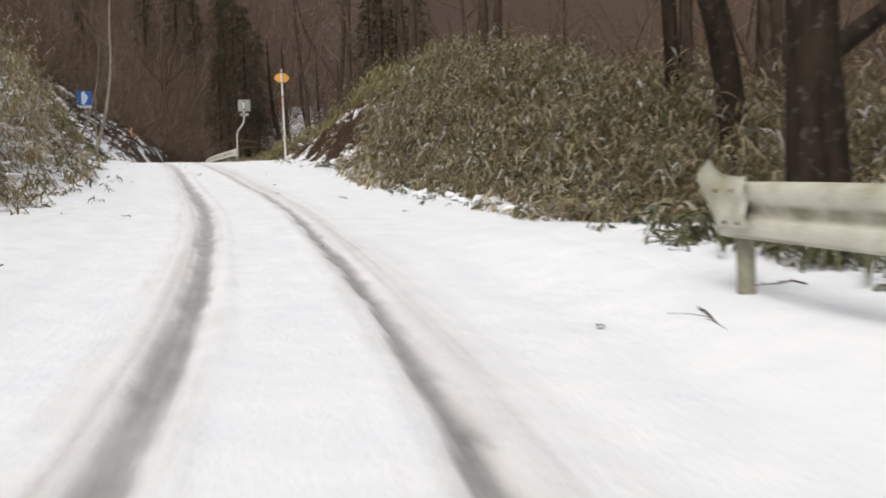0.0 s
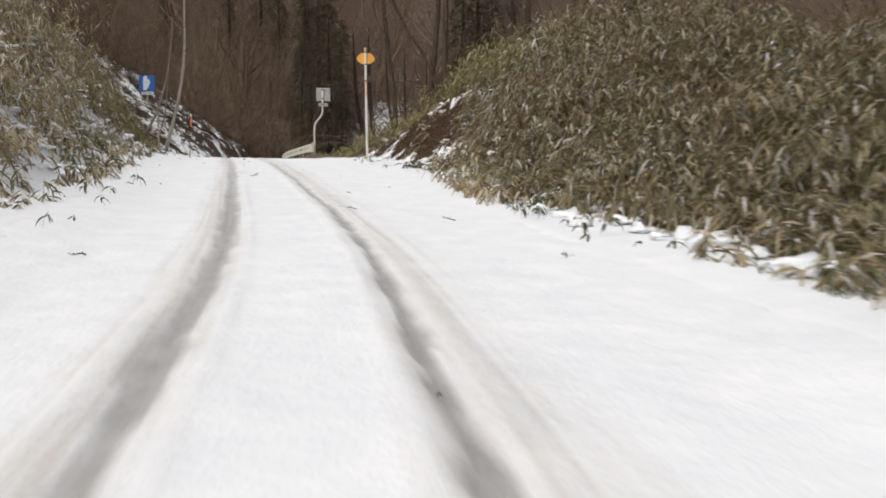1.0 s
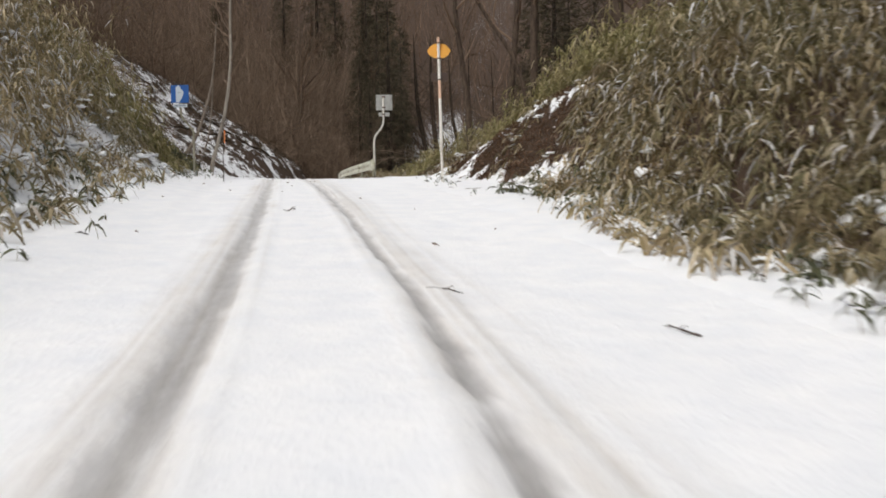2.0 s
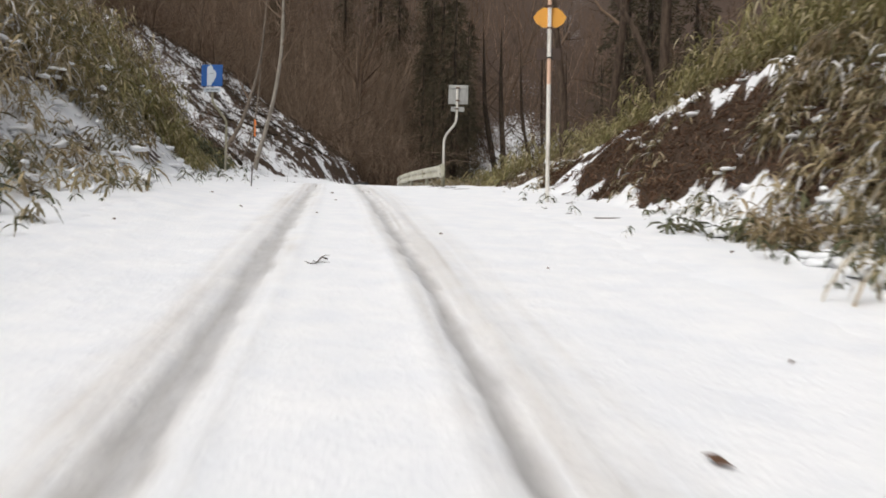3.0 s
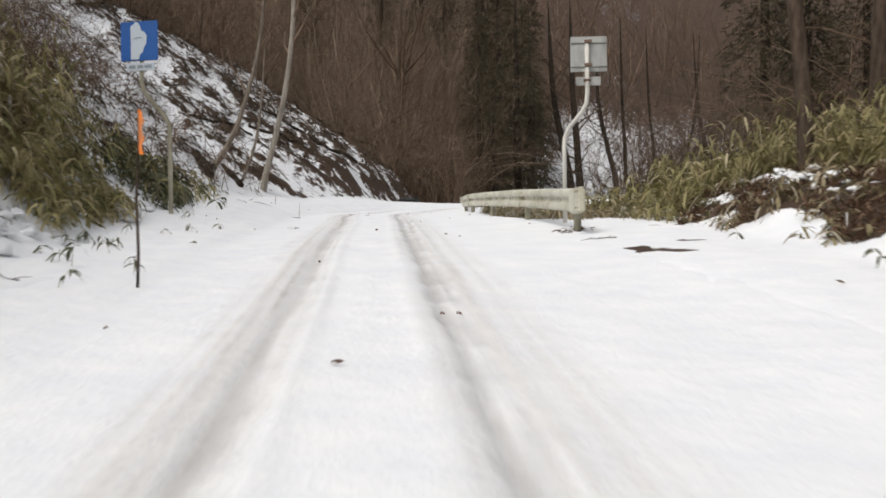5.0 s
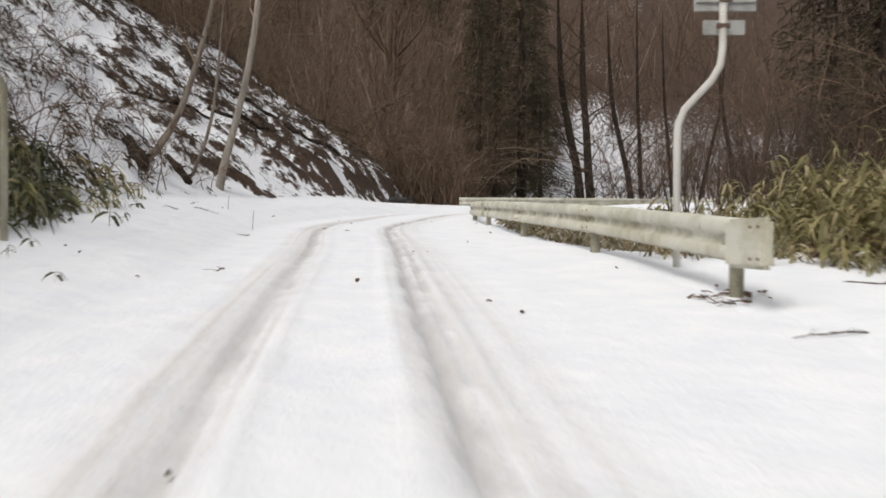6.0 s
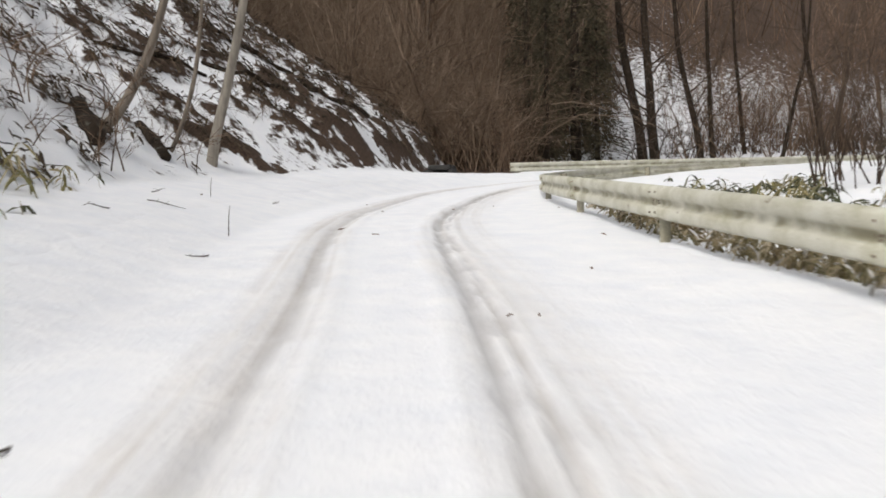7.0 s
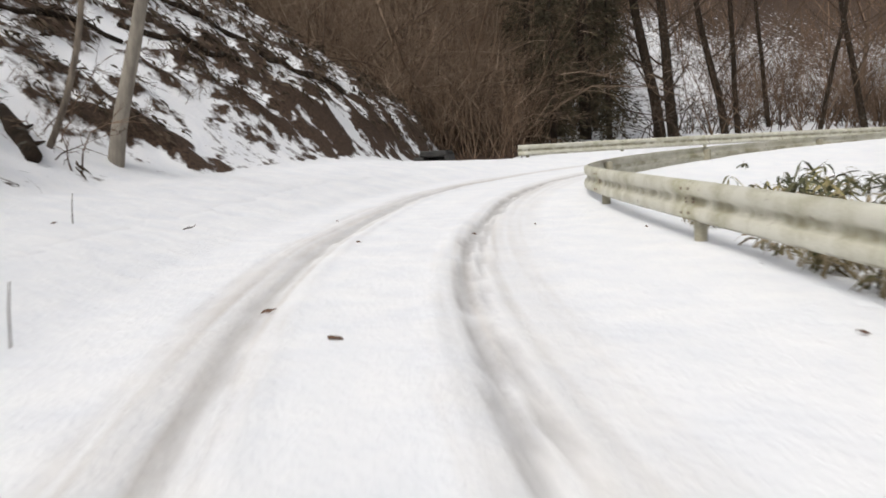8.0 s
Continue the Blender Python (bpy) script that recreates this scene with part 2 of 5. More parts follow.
def spline(points, step):
    p = np.array(points, float)
    p = np.vstack([2 * p[0] - p[1], p, 2 * p[-1] - p[-2]])
    out = []
    for i in range(1, len(p) - 2):
        k = max(2, int(np.linalg.norm(p[i + 1] - p[i]) / step))
        t = np.linspace(0, 1, k, endpoint=False)[:, None]
        a, b, c, d = p[i - 1:i + 3]
        out.append(0.5 * (2 * b + (c - a) * t + (2 * a - 5 * b + 4 * c - d) * t**2 + (3 * b - a - 3 * c + d) * t**3))
    return np.vstack(out + [p[-2:-1]])


MID = spline(LINE, 0.25)
WAY = np.gradient(MID[:, :2], axis=0)
WAY /= np.linalg.norm(WAY, axis=1)[:, None]
RUN = np.r_[0, np.cumsum(np.linalg.norm(np.diff(MID[:, :2], axis=0), axis=1))]


def along(x, y):
    """For places: the nearest index of the middle line, and the distance to its left."""
    x, y = np.atleast_1d(np.asarray(x, float)), np.atleast_1d(np.asarray(y, float))
    near = np.empty(len(x), int)
    for a in range(0, len(x), 4000):
        d = (x[a:a + 4000, None] - MID[None, :, 0]) ** 2 + (y[a:a + 4000, None] - MID[None, :, 1]) ** 2
        near[a:a + 4000] = d.argmin(1)
    dx, dy = x - MID[near, 0], y - MID[near, 1]
    side = WAY[near, 0] * dy - WAY[near, 1] * dx
    return near, np.sign(side) * np.hypot(dx, dy)


def mound(py):
    """Height of the bank on the road's right, along the road."""
    return np.interp(py, [8, 10, 13, 16, 19, 23, 28, 31, 34, 37, 41, 45, 48], [0, 0.15, 0.4, 0.75, 1.3, 1.85, 2.05, 1.9, 1.5, 1.0, 0.75, 0.4, 0])


def right_foot(py):
    return np.interp(py, [9, 13, 16, 21, 25, 30, 38, 44, 47], [4.6, 4.0, 3.7, 4.1, 4.5, 4.7, 4.7, 4.6, 4.4])


def left_foot(py):
    return np.interp(py, [12, 20, 34, 44, 50, 60, 64, 68, 76], [3.6, 3.3, 3.3, 3.6, 4.2, 4.6, 6.0, 8.4, 9.0])


def rough(x, y):
    return 0.5 * value_noise(x / 2.3, y / 2.3, 1) + 0.25 * value_noise(x / 0.9, y / 0.9, 2) + 1.2 * value_noise(x / 9.0, y / 9.0, 3)


def clumps(x, y):
    """Where dead plants push through the snow of the steep bank, in strips that run down it."""
    u, v = 0.91 * y + 0.41 * x, 0.91 * x - 0.41 * y
    return value_noise(u / 0.6, v / 0.5, 51) + 0.55 * value_noise(u / 0.3, v / 0.26, 52) + 0.22 * value_noise(u / 3.5, v / 2.5, 53)


def land(x, y):
    """Height of the snow and the share of it that is bare, at places."""
    near, off = along(x, y)
    x, y = np.atleast_1d(x), np.atleast_1d(y)
    py, base = MID[near, 1], MID[near, 2]
    d = np.abs(off)
    left = off > 0
    f = np.where(left, left_foot(py), right_foot(py))
    e = np.maximum(0, d - f)
    # left: a long steep bank that ends in a spur past the bend's start, then a far slope
    e = np.where(left, np.maximum(0, (d - f) + (-22.0 - x - (d - f)) * smooth(55, 60, y) * (1 - smooth(73, 76, y))), e)
    past = smooth(72.3, 74.6, y)
    steep = np.interp(y, [16, 24, 40, 46, 58, 66], [0.85, 1.08, 0.98, 0.89, 0.915, 0.92])
    near_bank = steep * (e - 0.35 * (1 - np.exp(-e / 0.35))) - 0.35 * np.maximum(0, e - 9)
    spur = 1.3 * smooth(0, 1.4, e) + 0.72 * np.maximum(0, e - 0.9) - 0.2 * np.maximum(0, e - 11)
    near_bank = near_bank + (spur - near_bank) * smooth(57, 68, y)
    far_hill = 0.10 * np.maximum(0, d - 8.5) + 0.52 * np.maximum(0, d - 19)
    verge = np.interp(y, [38, 47, 62, 70], [0.05, 0.20, 0.20, 0.05]) * np.clip(d - e - 1.8, 0, 3.2)
    up_left = 0.08 * smooth(1.6, 3.4, d) + verge * (1 - past) + near_bank * (1 - past) + far_hill * past
    # right: a cut bank with a mound behind, then the wood's floor, then a far slope
    top = mound(py)
    back = np.interp(py, [10, 16, 28, 36, 46], [0.12, 0.4, 0.42, 0.3, 0.1])
    up_right = 0.08 * smooth(2.0, 3.6, d) + top * smooth(0, 1.7, e) + back * np.clip(e - 1.5, 0, 3) - 0.14 * np.clip(e - 6, 0, 14) + 0.16 * smooth(1.7, 2.7, d) * (1 - smooth(8, 11, py)) - 0.25 * smooth(2.6, 4.2, d) * smooth(44, 47, py) + 0.5 * np.maximum(0, e - 24)
    z = base + np.where(left, up_left, up_right)
    wild = smooth(0, 1.5, e)
    z = z + rough(x, y) * np.where(~left & (py < 47), 0.4, 0.55) * wild + 0.035 * value_noise(x / 0.7, y / 0.7, 5) * smooth(1.8, 3, d) + 0.05 * value_noise(x / 2.5, y / 2.5, 6) * smooth(1.8, 3, d)
    # how much of the ground the snow leaves bare: 0.5 is about half of it
    clump = clumps(x, y)
    slope = left & (y > 40) & (y < 76)
    tuft = value_noise(x / 0.8, y / 0.8, 55) + 0.6 * value_noise(x / 0.35, y / 0.35, 56)
    low = (0.44 + 0.34 * tuft) * smooth(0.15, 0.6, e) * (1 - smooth(1.6, 2.8, e)) + 0.9 * smooth(1.6, 2.8, e)
    bare = np.where(left, np.where(y < 45, low, 0.95 * smooth(0.4, 1.2, e)), (0.42 + (0.48 - 0.45 * smooth(0.02, 0.2, tuft) * (1 - smooth(0.3, 0.9, e))) * smooth(0.02, 0.3, top + 0.3 * tuft)) * smooth(0.02, 0.4, e))
    bank = 0.52 + np.interp(y, [44, 47.5, 54, 58, 66], [-0.03, -0.17, -0.13, -0.03, 0.02]) + 0.06 * (1 - smooth(1.2, 2.6, e)) * smooth(52, 57, y) - 0.03 * smooth(3, 6, e) + (0.32 + 0.1 * smooth(52, 58, y)) * clump
    blend = smooth(41, 44.5, y) * (1 - past)
    bare = np.where(slope, bare * (1 - blend) + blend * bank * smooth(0.0, 0.25, e), bare)
    z = z + np.where(slope, 0.16 * blend * smooth(-0.05, 0.25, clump) * smooth(0.2, 0.8, e), 0)
    bare = np.where(left & (e > 11) & (y < 76), 0.72, bare)
    bare = np.where(left & (y >= 76), np.where(x > -21, 0.33 + 0.08 * smooth(6, 14, e) * smooth(-16.5, -10, x) + 0.12 * value_noise(x / 2.5, y / 4.0, 61) + 0.35 * smooth(10, 31, e), 0.74), bare)
    rib = smooth(24, 26.5, py) * (1 - smooth(41.5, 44, py)) * ~left
    crest = np.exp(-((e - 1.5 - 0.35 * value_noise(py / 1.5, 0 * e, 59)) / 0.22) ** 2)
    shelf = smooth(0.0, 0.12, value_noise(py / 3.0, e / 0.5, 57) + 0.85 * value_noise(py / 0.8, e / 0.4, 58) - 0.56 + (0.44 + 0.2 * (1 - smooth(33, 35, py))) * crest * smooth(26.5, 29, py) + 0.18 * smooth(31, 38, py))
    cut = (0.95 - 0.62 * shelf) * smooth(0.15, 0.5, e + 0.9 * value_noise(x / 0.6, y / 0.6, 54))
    z = z + 0.10 * rib * shelf * smooth(0.2, 0.6, e) + rib * 0.16 * value_noise(x / 0.6, y / 0.6, 60) * smooth(0.1, 0.5, e)
    bare = np.where(rib > 0, bare * (1 - rib) + cut * rib, bare)
    bare = np.where(~left & (py < 47), bare + (0.74 - bare) * smooth(3.5, 6.5, e), bare)
    bare = np.where(~left & (py >= 47), 0.36 + 0.4 * smooth(5, 14, e), bare)
    return z, bare


def ground_z(x, y):
    return float(land(x, y)[0][0])


def floats(me, name, values):
    a = me.attributes.new(name, "FLOAT", "POINT")
    a.data.foreach_set("value", np.asarray(values, dtype=np.float32))


def grid_mesh(name, xs, ys, zs, nx, ny):
    i = np.arange(nx * ny).reshape(ny, nx)
    quads = np.stack([i[:-1, :-1], i[:-1, 1:], i[1:, 1:], i[1:, :-1]], -1).reshape(-1, 4)
    me = bpy.data.meshes.new(name)
    me.from_pydata(np.stack([xs, ys, zs], -1).tolist(), [], quads.tolist())
    me.materials.append(SNOW)
    me.shade_smooth()
    return me


def build_ground():
    def axis(lo, a, b, hi, fine):
        mid = np.arange(a, b, fine)
        down, up, step = [], [], fine
        p = a
        while p > lo:
            step *= 1.13
            p -= step
            down.append(p)
        p, step = mid[-1], fine
        while p < hi:
            step *= 1.13
            p += step
            up.append(p)
        return np.r_[down[::-1], mid, up]
    gx, gy = axis(-330, -32, 8, 330, 0.22), axis(-200, -2, 76, 420, 0.25)
    X, Y = [a.ravel() for a in np.meshgrid(gx, gy)]
    Z, bare = land(X, Y)
    _, off = along(X, Y)
    Z = Z - 0.16 * (1 - smooth(2.3, 2.75, np.abs(off)))
    me = grid_mesh("ground", X, Y, Z, len(gx), len(gy))
    floats(me, "litter", bare)
    floats(me, "slush", 0 * bare)
    floats(me, "core", 0 * bare)
    tagged(new("ground", me), "snow-covered roadside, banks and wooded slopes", "ground", kind="structure")


def build_road():
    across = np.r_[np.linspace(-3.3, -1.35, 16), np.linspace(-1.28, 1.28, 65), np.linspace(1.35, 3.3, 16)]
    keep = (RUN > RUN[MID[:, 1] > -30][0]) & (MID[:, 0] < 20)
    c, w, r = MID[keep], WAY[keep], RUN[keep]
    n = len(across)
    X = (c[:, None, 0] - w[:, None, 1] * across).ravel()
    Y = (c[:, None, 1] + w[:, None, 0] * across).ravel()
    o, s = np.tile(across, len(c)), np.repeat(r, n)
    y0 = np.repeat(c[:, 1], n)
    wob = 0.035 * value_noise(s / 6, s * 0, 11) + 0.018 * value_noise(s / 1.6, s * 0, 12)
    fade = np.interp(y0, [0, 22, 34, 46, 60], [1.0, 0.66, 0.42, 0.5, 0.6])
    # the dark cores, and the wider bands of slush round them
    lc = np.interp(y0, [0, 10, 20, 35, 50, 56, 62, 68], [0.80, 0.79, 0.74, 0.70, 0.71, 0.78, 0.92, 1.0])
    rc = np.interp(y0, [0, 6, 12, 18, 23, 28, 32, 45, 50, 56, 62, 68], [0.47, 0.5, 0.56, 0.68, 0.60, 0.46, 0.42, 0.42, 0.58, 0.78, 0.8, 0.7])
    l, q = np.abs(o - lc - wob), np.abs(o + rc - wob)
    edge = 0.06 * value_noise(s / 0.5, o / 0.15, 13) + 0.05 * value_noise(s / 0.15, o / 0.1, 14)
    late = smooth(22, 37, y0)
    core = np.maximum(0.85 * (1 - smooth(0.05 - 0.02 * late, 0.14 - 0.03 * late, l + edge)), 1.0 * (1 - smooth(0.025, 0.085, q + edge)))
    core = np.maximum(core * (1 - 0.25 * late * (o > 0)), 0.7 * late * (1 - smooth(0.012, 0.045, np.abs(o + rc + 0.12 - wob) + edge)))
    inner = 0.9 * (1 - smooth(0.01, 0.05, np.minimum(np.abs(o - lc + 0.26), np.abs(o + rc - 0.24)) + edge))
    lines = 0.5 + 0.9 * value_noise(s / 3.0, o / 0.035, 17)
    band_l, band_r = np.abs(o - lc - 0.09 - wob), np.abs(o + rc + 0.10 - wob)
    slush = np.maximum.reduce([1 - smooth(0.10, 0.42, band_l + edge * 1.6), 0.9 * (1 - smooth(0.08, 0.42, band_r + edge * 1.6)), 0.3 * inner, 0.5 * (1 - smooth(0.1, 0.42, np.abs(o + rc + 0.34) + edge)) * (0.7 + 0.3 * late)]) * np.clip(lines, 0.35, 1.1)
    old = np.exp(-((o - 1.95 - 2 * wob) / 0.13) ** 2) + 0.7 * np.exp(-((o - 2.5 - 2 * wob) / 0.12) ** 2) + 0.5 * np.exp(-((o + 1.75 - 2 * wob) / 0.2) ** 2)
    Z, _ = land(X, Y)
    Z = Z - 0.022 * old * (0.6 + value_noise(s / 2.0, o / 0.5, 18))
    ridge = np.exp(-((l - 0.24) / 0.07) ** 2) + np.exp(-((q - 0.2) / 0.07) ** 2)
    Z = Z - 0.035 * core - 0.012 * slush + 0.016 * ridge + 0.012 * value_noise(s / 0.25, o / 0.2, 15) + 0.02 * value_noise(s / 1.3, o / 0.8, 16)
    Z = Z + 0.012 - 0.035 * np.clip((np.abs(o) - 2.5) / 0.8, 0, 1)
    me = grid_mesh("road", X, Y, Z, n, len(c))
    floats(me, "slush", np.clip(slush, 0, 1) * (0.58 + 0.42 * fade))
    floats(me, "core", np.clip(core, 0, 1) * fade)
    floats(me, "litter", 0 * o)
    tagged(new("road", me), "snow-covered mountain road with two slushy wheel tracks", "road", kind="structure")


build_ground()
build_road()


# ---- guard rails ----
# the pressed beam's section: out towards the road, up
BEAM = [(0.0, 0.175), (0.014, 0.172), (0.042, 0.158), (0.055, 0.142), (0.060, 0.105), (0.056, 0.068), (0.046, 0.054), (0.018, 0.026), (0.012, 0.012),
        (0.012, -0.012), (0.018, -0.026), (0.046, -0.054), (0.056, -0.068), (0.060, -0.105), (0.055, -0.142), (0.042, -0.158), (0.014, -0.172), (0.0, -0.175)]


def beam_shape(points, outs, squash=None):
    """A beam swept along points (its middle), with the way towards the road at each."""
    s = Shape()
    n = len(BEAM)
    for i, (p, o) in enumerate(zip(points, outs)):
        k = squash[i] if squash else 1.0
        for layer in (0.0, -0.005):
            for a, h in BEAM:
                s.v.append(tuple(Vector(p) + Vector(o) * (a * k + layer) + Vector((0, 0, h))))
    for i in range(len(points) - 1):
        a, b = i * 2 * n, (i + 1) * 2 * n
        for j in range(n - 1):
            s.f.append((a + j, a + j + 1, b + j + 1, b + j))
            s.f.append((a + n + j + 1, a + n + j, b + n + j, b + n + j + 1))
        for j in (0, n - 1):
            s.f.append((a + j, b + j, b + n + j, a + n + j))
    for a in (0, (len(points) - 1) * 2 * n):
        for j in range(n - 1):
            s.f.append((a + j, a + n + j, a + n + j + 1, a + j + 1))
    return s


def guard_rail(label, tops, group, out_sign, first_post=0.45, spacing=4.0, start_end="", finish=0.0, base=None, pole=0.057):
    """tops: x, y, z of the beam's upper edge along the rail; out_sign 1: the road lies on the left of the way along it."""
    line = spline(tops, 0.2)
    run = np.r_[0, np.cumsum(np.linalg.norm(np.diff(line, axis=0), axis=1))]
    way = np.gradient(line, axis=0)
    way[:, 2] = 0
    way /= np.linalg.norm(way, axis=1)[:, None]
    out = np.stack([-way[:, 1], way[:, 0], 0 * way[:, 0]], -1) * out_sign

    def at(s):
        p = np.array([np.interp(s, run, line[:, k]) for k in range(3)])
        o = np.array([np.interp(s, run, out[:, k]) for k in range(3)])
        return Vector(p), Vector(o / np.linalg.norm(o))
    rail = thing("guard_rail", at(0)[0] - Vector((0, 0, 0.75)), label, "guard rail", group)
    end = run[-1] - finish
    posts = list(np.arange(first_post, end, spacing))
    cuts = [0.0] + [p - 0.06 for p in posts[1:]] + [end]
    for n, (a, b) in enumerate(zip(cuts[:-1], cuts[1:])):
        ss = np.linspace(a, b + (0.12 if n < len(cuts) - 2 else 0), max(3, int((b - a) / 0.5) + 1))
        pts, outs = zip(*[at(s) for s in ss])
        lift = 0.006 if n % 2 else 0.0
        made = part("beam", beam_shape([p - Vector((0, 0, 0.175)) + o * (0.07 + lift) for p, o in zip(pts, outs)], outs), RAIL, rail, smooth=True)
        # 1 in the middle groove and on the lower lip, where the colour darkens
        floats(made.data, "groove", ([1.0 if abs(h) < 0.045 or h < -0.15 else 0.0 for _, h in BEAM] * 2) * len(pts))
    for k, s in enumerate(posts):
        p, o = at(s)
        foot = ground_z(p.x, p.y) - 0.3
        sh = Shape()
        q = Vector((p.x, p.y, 0))
        sh.tube([q + Vector((0, 0, foot)), q + Vector((0, 0, p.z - 0.06)), q + Vector((0, 0, p.z - 0.045))], [pole, pole, pole * 0.7], 16)
        post = part("post", sh, POST, rail, "round cream steel post streaked with grime", smooth=False)
        br = Shape()
        turn = Matrix.Translation(q + o * 0.075 + Vector((0, 0, p.z - 0.175))) @ o.to_track_quat("X", "Z").to_matrix().to_4x4()
        br.box(turn, 0.07, 0.07, 0.24, 0.006)
        part("bracket", br, POST, post)
        if k:
            w = o.cross(Vector((0, 0, 1)))
            for du in (-0.09, 0.09):
                for dz, dd in ((-0.07, 0.134), (-0.28, 0.134), (-0.16, 0.088), (-0.19, 0.088)):
                    bo = Shape()
                    c = p + w * du + o * dd + Vector((0, 0, dz))
                    bo.tube([c, c + o * 0.012], [0.013, 0.010], 6)
                    part("bolt", bo, RUST, rail)
    return rail, at


# the rail on the outer side, which ends in a closed flat cap
rail_tops = [(-9.82, 41.72, 5.69), (-11.42, 45.9, 5.98), (-12.84, 49.33, 6.18), (-14.32, 53.21, 6.39), (-15.5, 57.0, 6.55), (-15.95, 59.4, 6.64),
             (-15.7, 61.6, 6.76), (-14.6, 63.9, 6.9), (-12.5, 66.6, 7.05), (-9.5, 69.7, 7.2)]
long_rail, long_at = guard_rail("weathered cream steel guard rail along the snowy road", rail_tops, "guard rails", 1)
cap = Shape()
p, o = long_at(0.0)
w = o.cross(Vector((0, 0, 1))) * -1
turn = Matrix((( -w.x, o.x, 0, 0), (-w.y, o.y, 0, 0), (0, 0, 1, 0), (0, 0, 0, 1)))
turn = Matrix.Translation(p + o * 0.118 + Vector((0, 0, -0.18))) @ turn
cap.box(turn @ Matrix.Translation((0.0, 0, 0)), 0.62, 0.105, 0.372, 0.03)
end_cap = part("end_cap", cap, RAIL, long_rail, "flat closed cream steel end cap", smooth=False)
for dx in (-0.26, -0.14):
    for dz in (-0.11, 0.12):
        bo = Shape()
        c = turn @ Vector((dx, 0.05, dz))
        bo.tube([c, c + o * 0.014], [0.014, 0.011], 6)
        part("bolt", bo, RUST, end_cap)

# the rail that ends in a curled-back wing
near_tops = [(1.86, 5.43, 1.512), (2.16, 4.2, 1.42), (2.75, 2.0, 1.24), (3.25, -0.3, 1.04), (4.1, -4.2, 0.66), (5.2, -9.0, 0.2)]
near_rail, near_at = guard_rail("weathered cream steel guard rail streaked with moss", near_tops, "guard rails", -1, first_post=0.12)
p, o = near_at(0.0)
ahead = (near_at(0.0)[0] - near_at(0.3)[0]).normalized()
ahead.z = 0
wing = Shape()
n, steps = 15, 14
for layer in (0.0, -0.006):
    for k in range(steps + 1):
        f = k / steps
        for j in range(n + 1):
            g = j / n
            free = (np.interp(g, [0, 0.78, 1], [-0.0, 0.30, 0.16]), np.interp(g, [0, 0.78, 1], [-0.30, 0.03, 0.137]))
            s0, h0 = -0.36, -0.325 + 0.315 * g
            s, h = s0 + (free[0] - s0) * f, h0 + (free[1] - h0) * f ** 2.2
            bulge = 0.010 * math.cos(4 * math.pi * (g - 0.25)) * (1 - f) + 0.008 * math.sin(11 * f + 1.5 * g)
            wing.v.append(tuple(p + o * (0.146 + layer + bulge - 0.05 * f ** 3 * (0.4 + g)) + ahead * s + Vector((0, 0, h + 0.02))))
n += 1
m = n * (steps + 1)
for k in range(steps):
    for j in range(n - 1):
        i = k * n + j
        wing.f.append((i, i + 1, i + n + 1, i + n))
        wing.f.append((m + i + 1, m + i, m + i + n, m + i + n + 1))
    for j in (0, n - 1):
        i = k * n + j
        wing.f.append((i, i + n, m + i + n, m + i))
for k in (0, steps):
    for j in range(n - 1):
        i = k * n + j
        wing.f.append((i, m + i, m + i + 1, i + 1))
part("end_wing", wing, RAIL, near_rail, "curled-back cream steel end piece", smooth=True)
for du, dz in ((-0.04, -0.06), (-0.22, -0.07), (-0.13, -0.26), (-0.28, -0.27)):
    bo = Shape()
    c = p + ahead * du + o * 0.142 + Vector((0, 0, dz))
    bo.tube([c, c + o * 0.018], [0.014, 0.011], 6)
    part("bolt", bo, RUST, near_rail)

# the rail on the far side of the bend
far_tops = [(-19.9, 72.7, 7.49), (-15.9, 76.8, 7.64), (-9.9, 83.0, 7.83), (-1.9, 91.2, 8.07), (8.1, 101.4, 8.4), (20, 113.6, 8.8)]
guard_rail("pale cream steel guard rail beyond the bend", far_tops, "guard rails", -1)


# ---- signs and poles ----
def sign_frame(place, yaw):
    return Matrix.Translation(place) @ Matrix.Rotation(radians(yaw), 4, "Z")


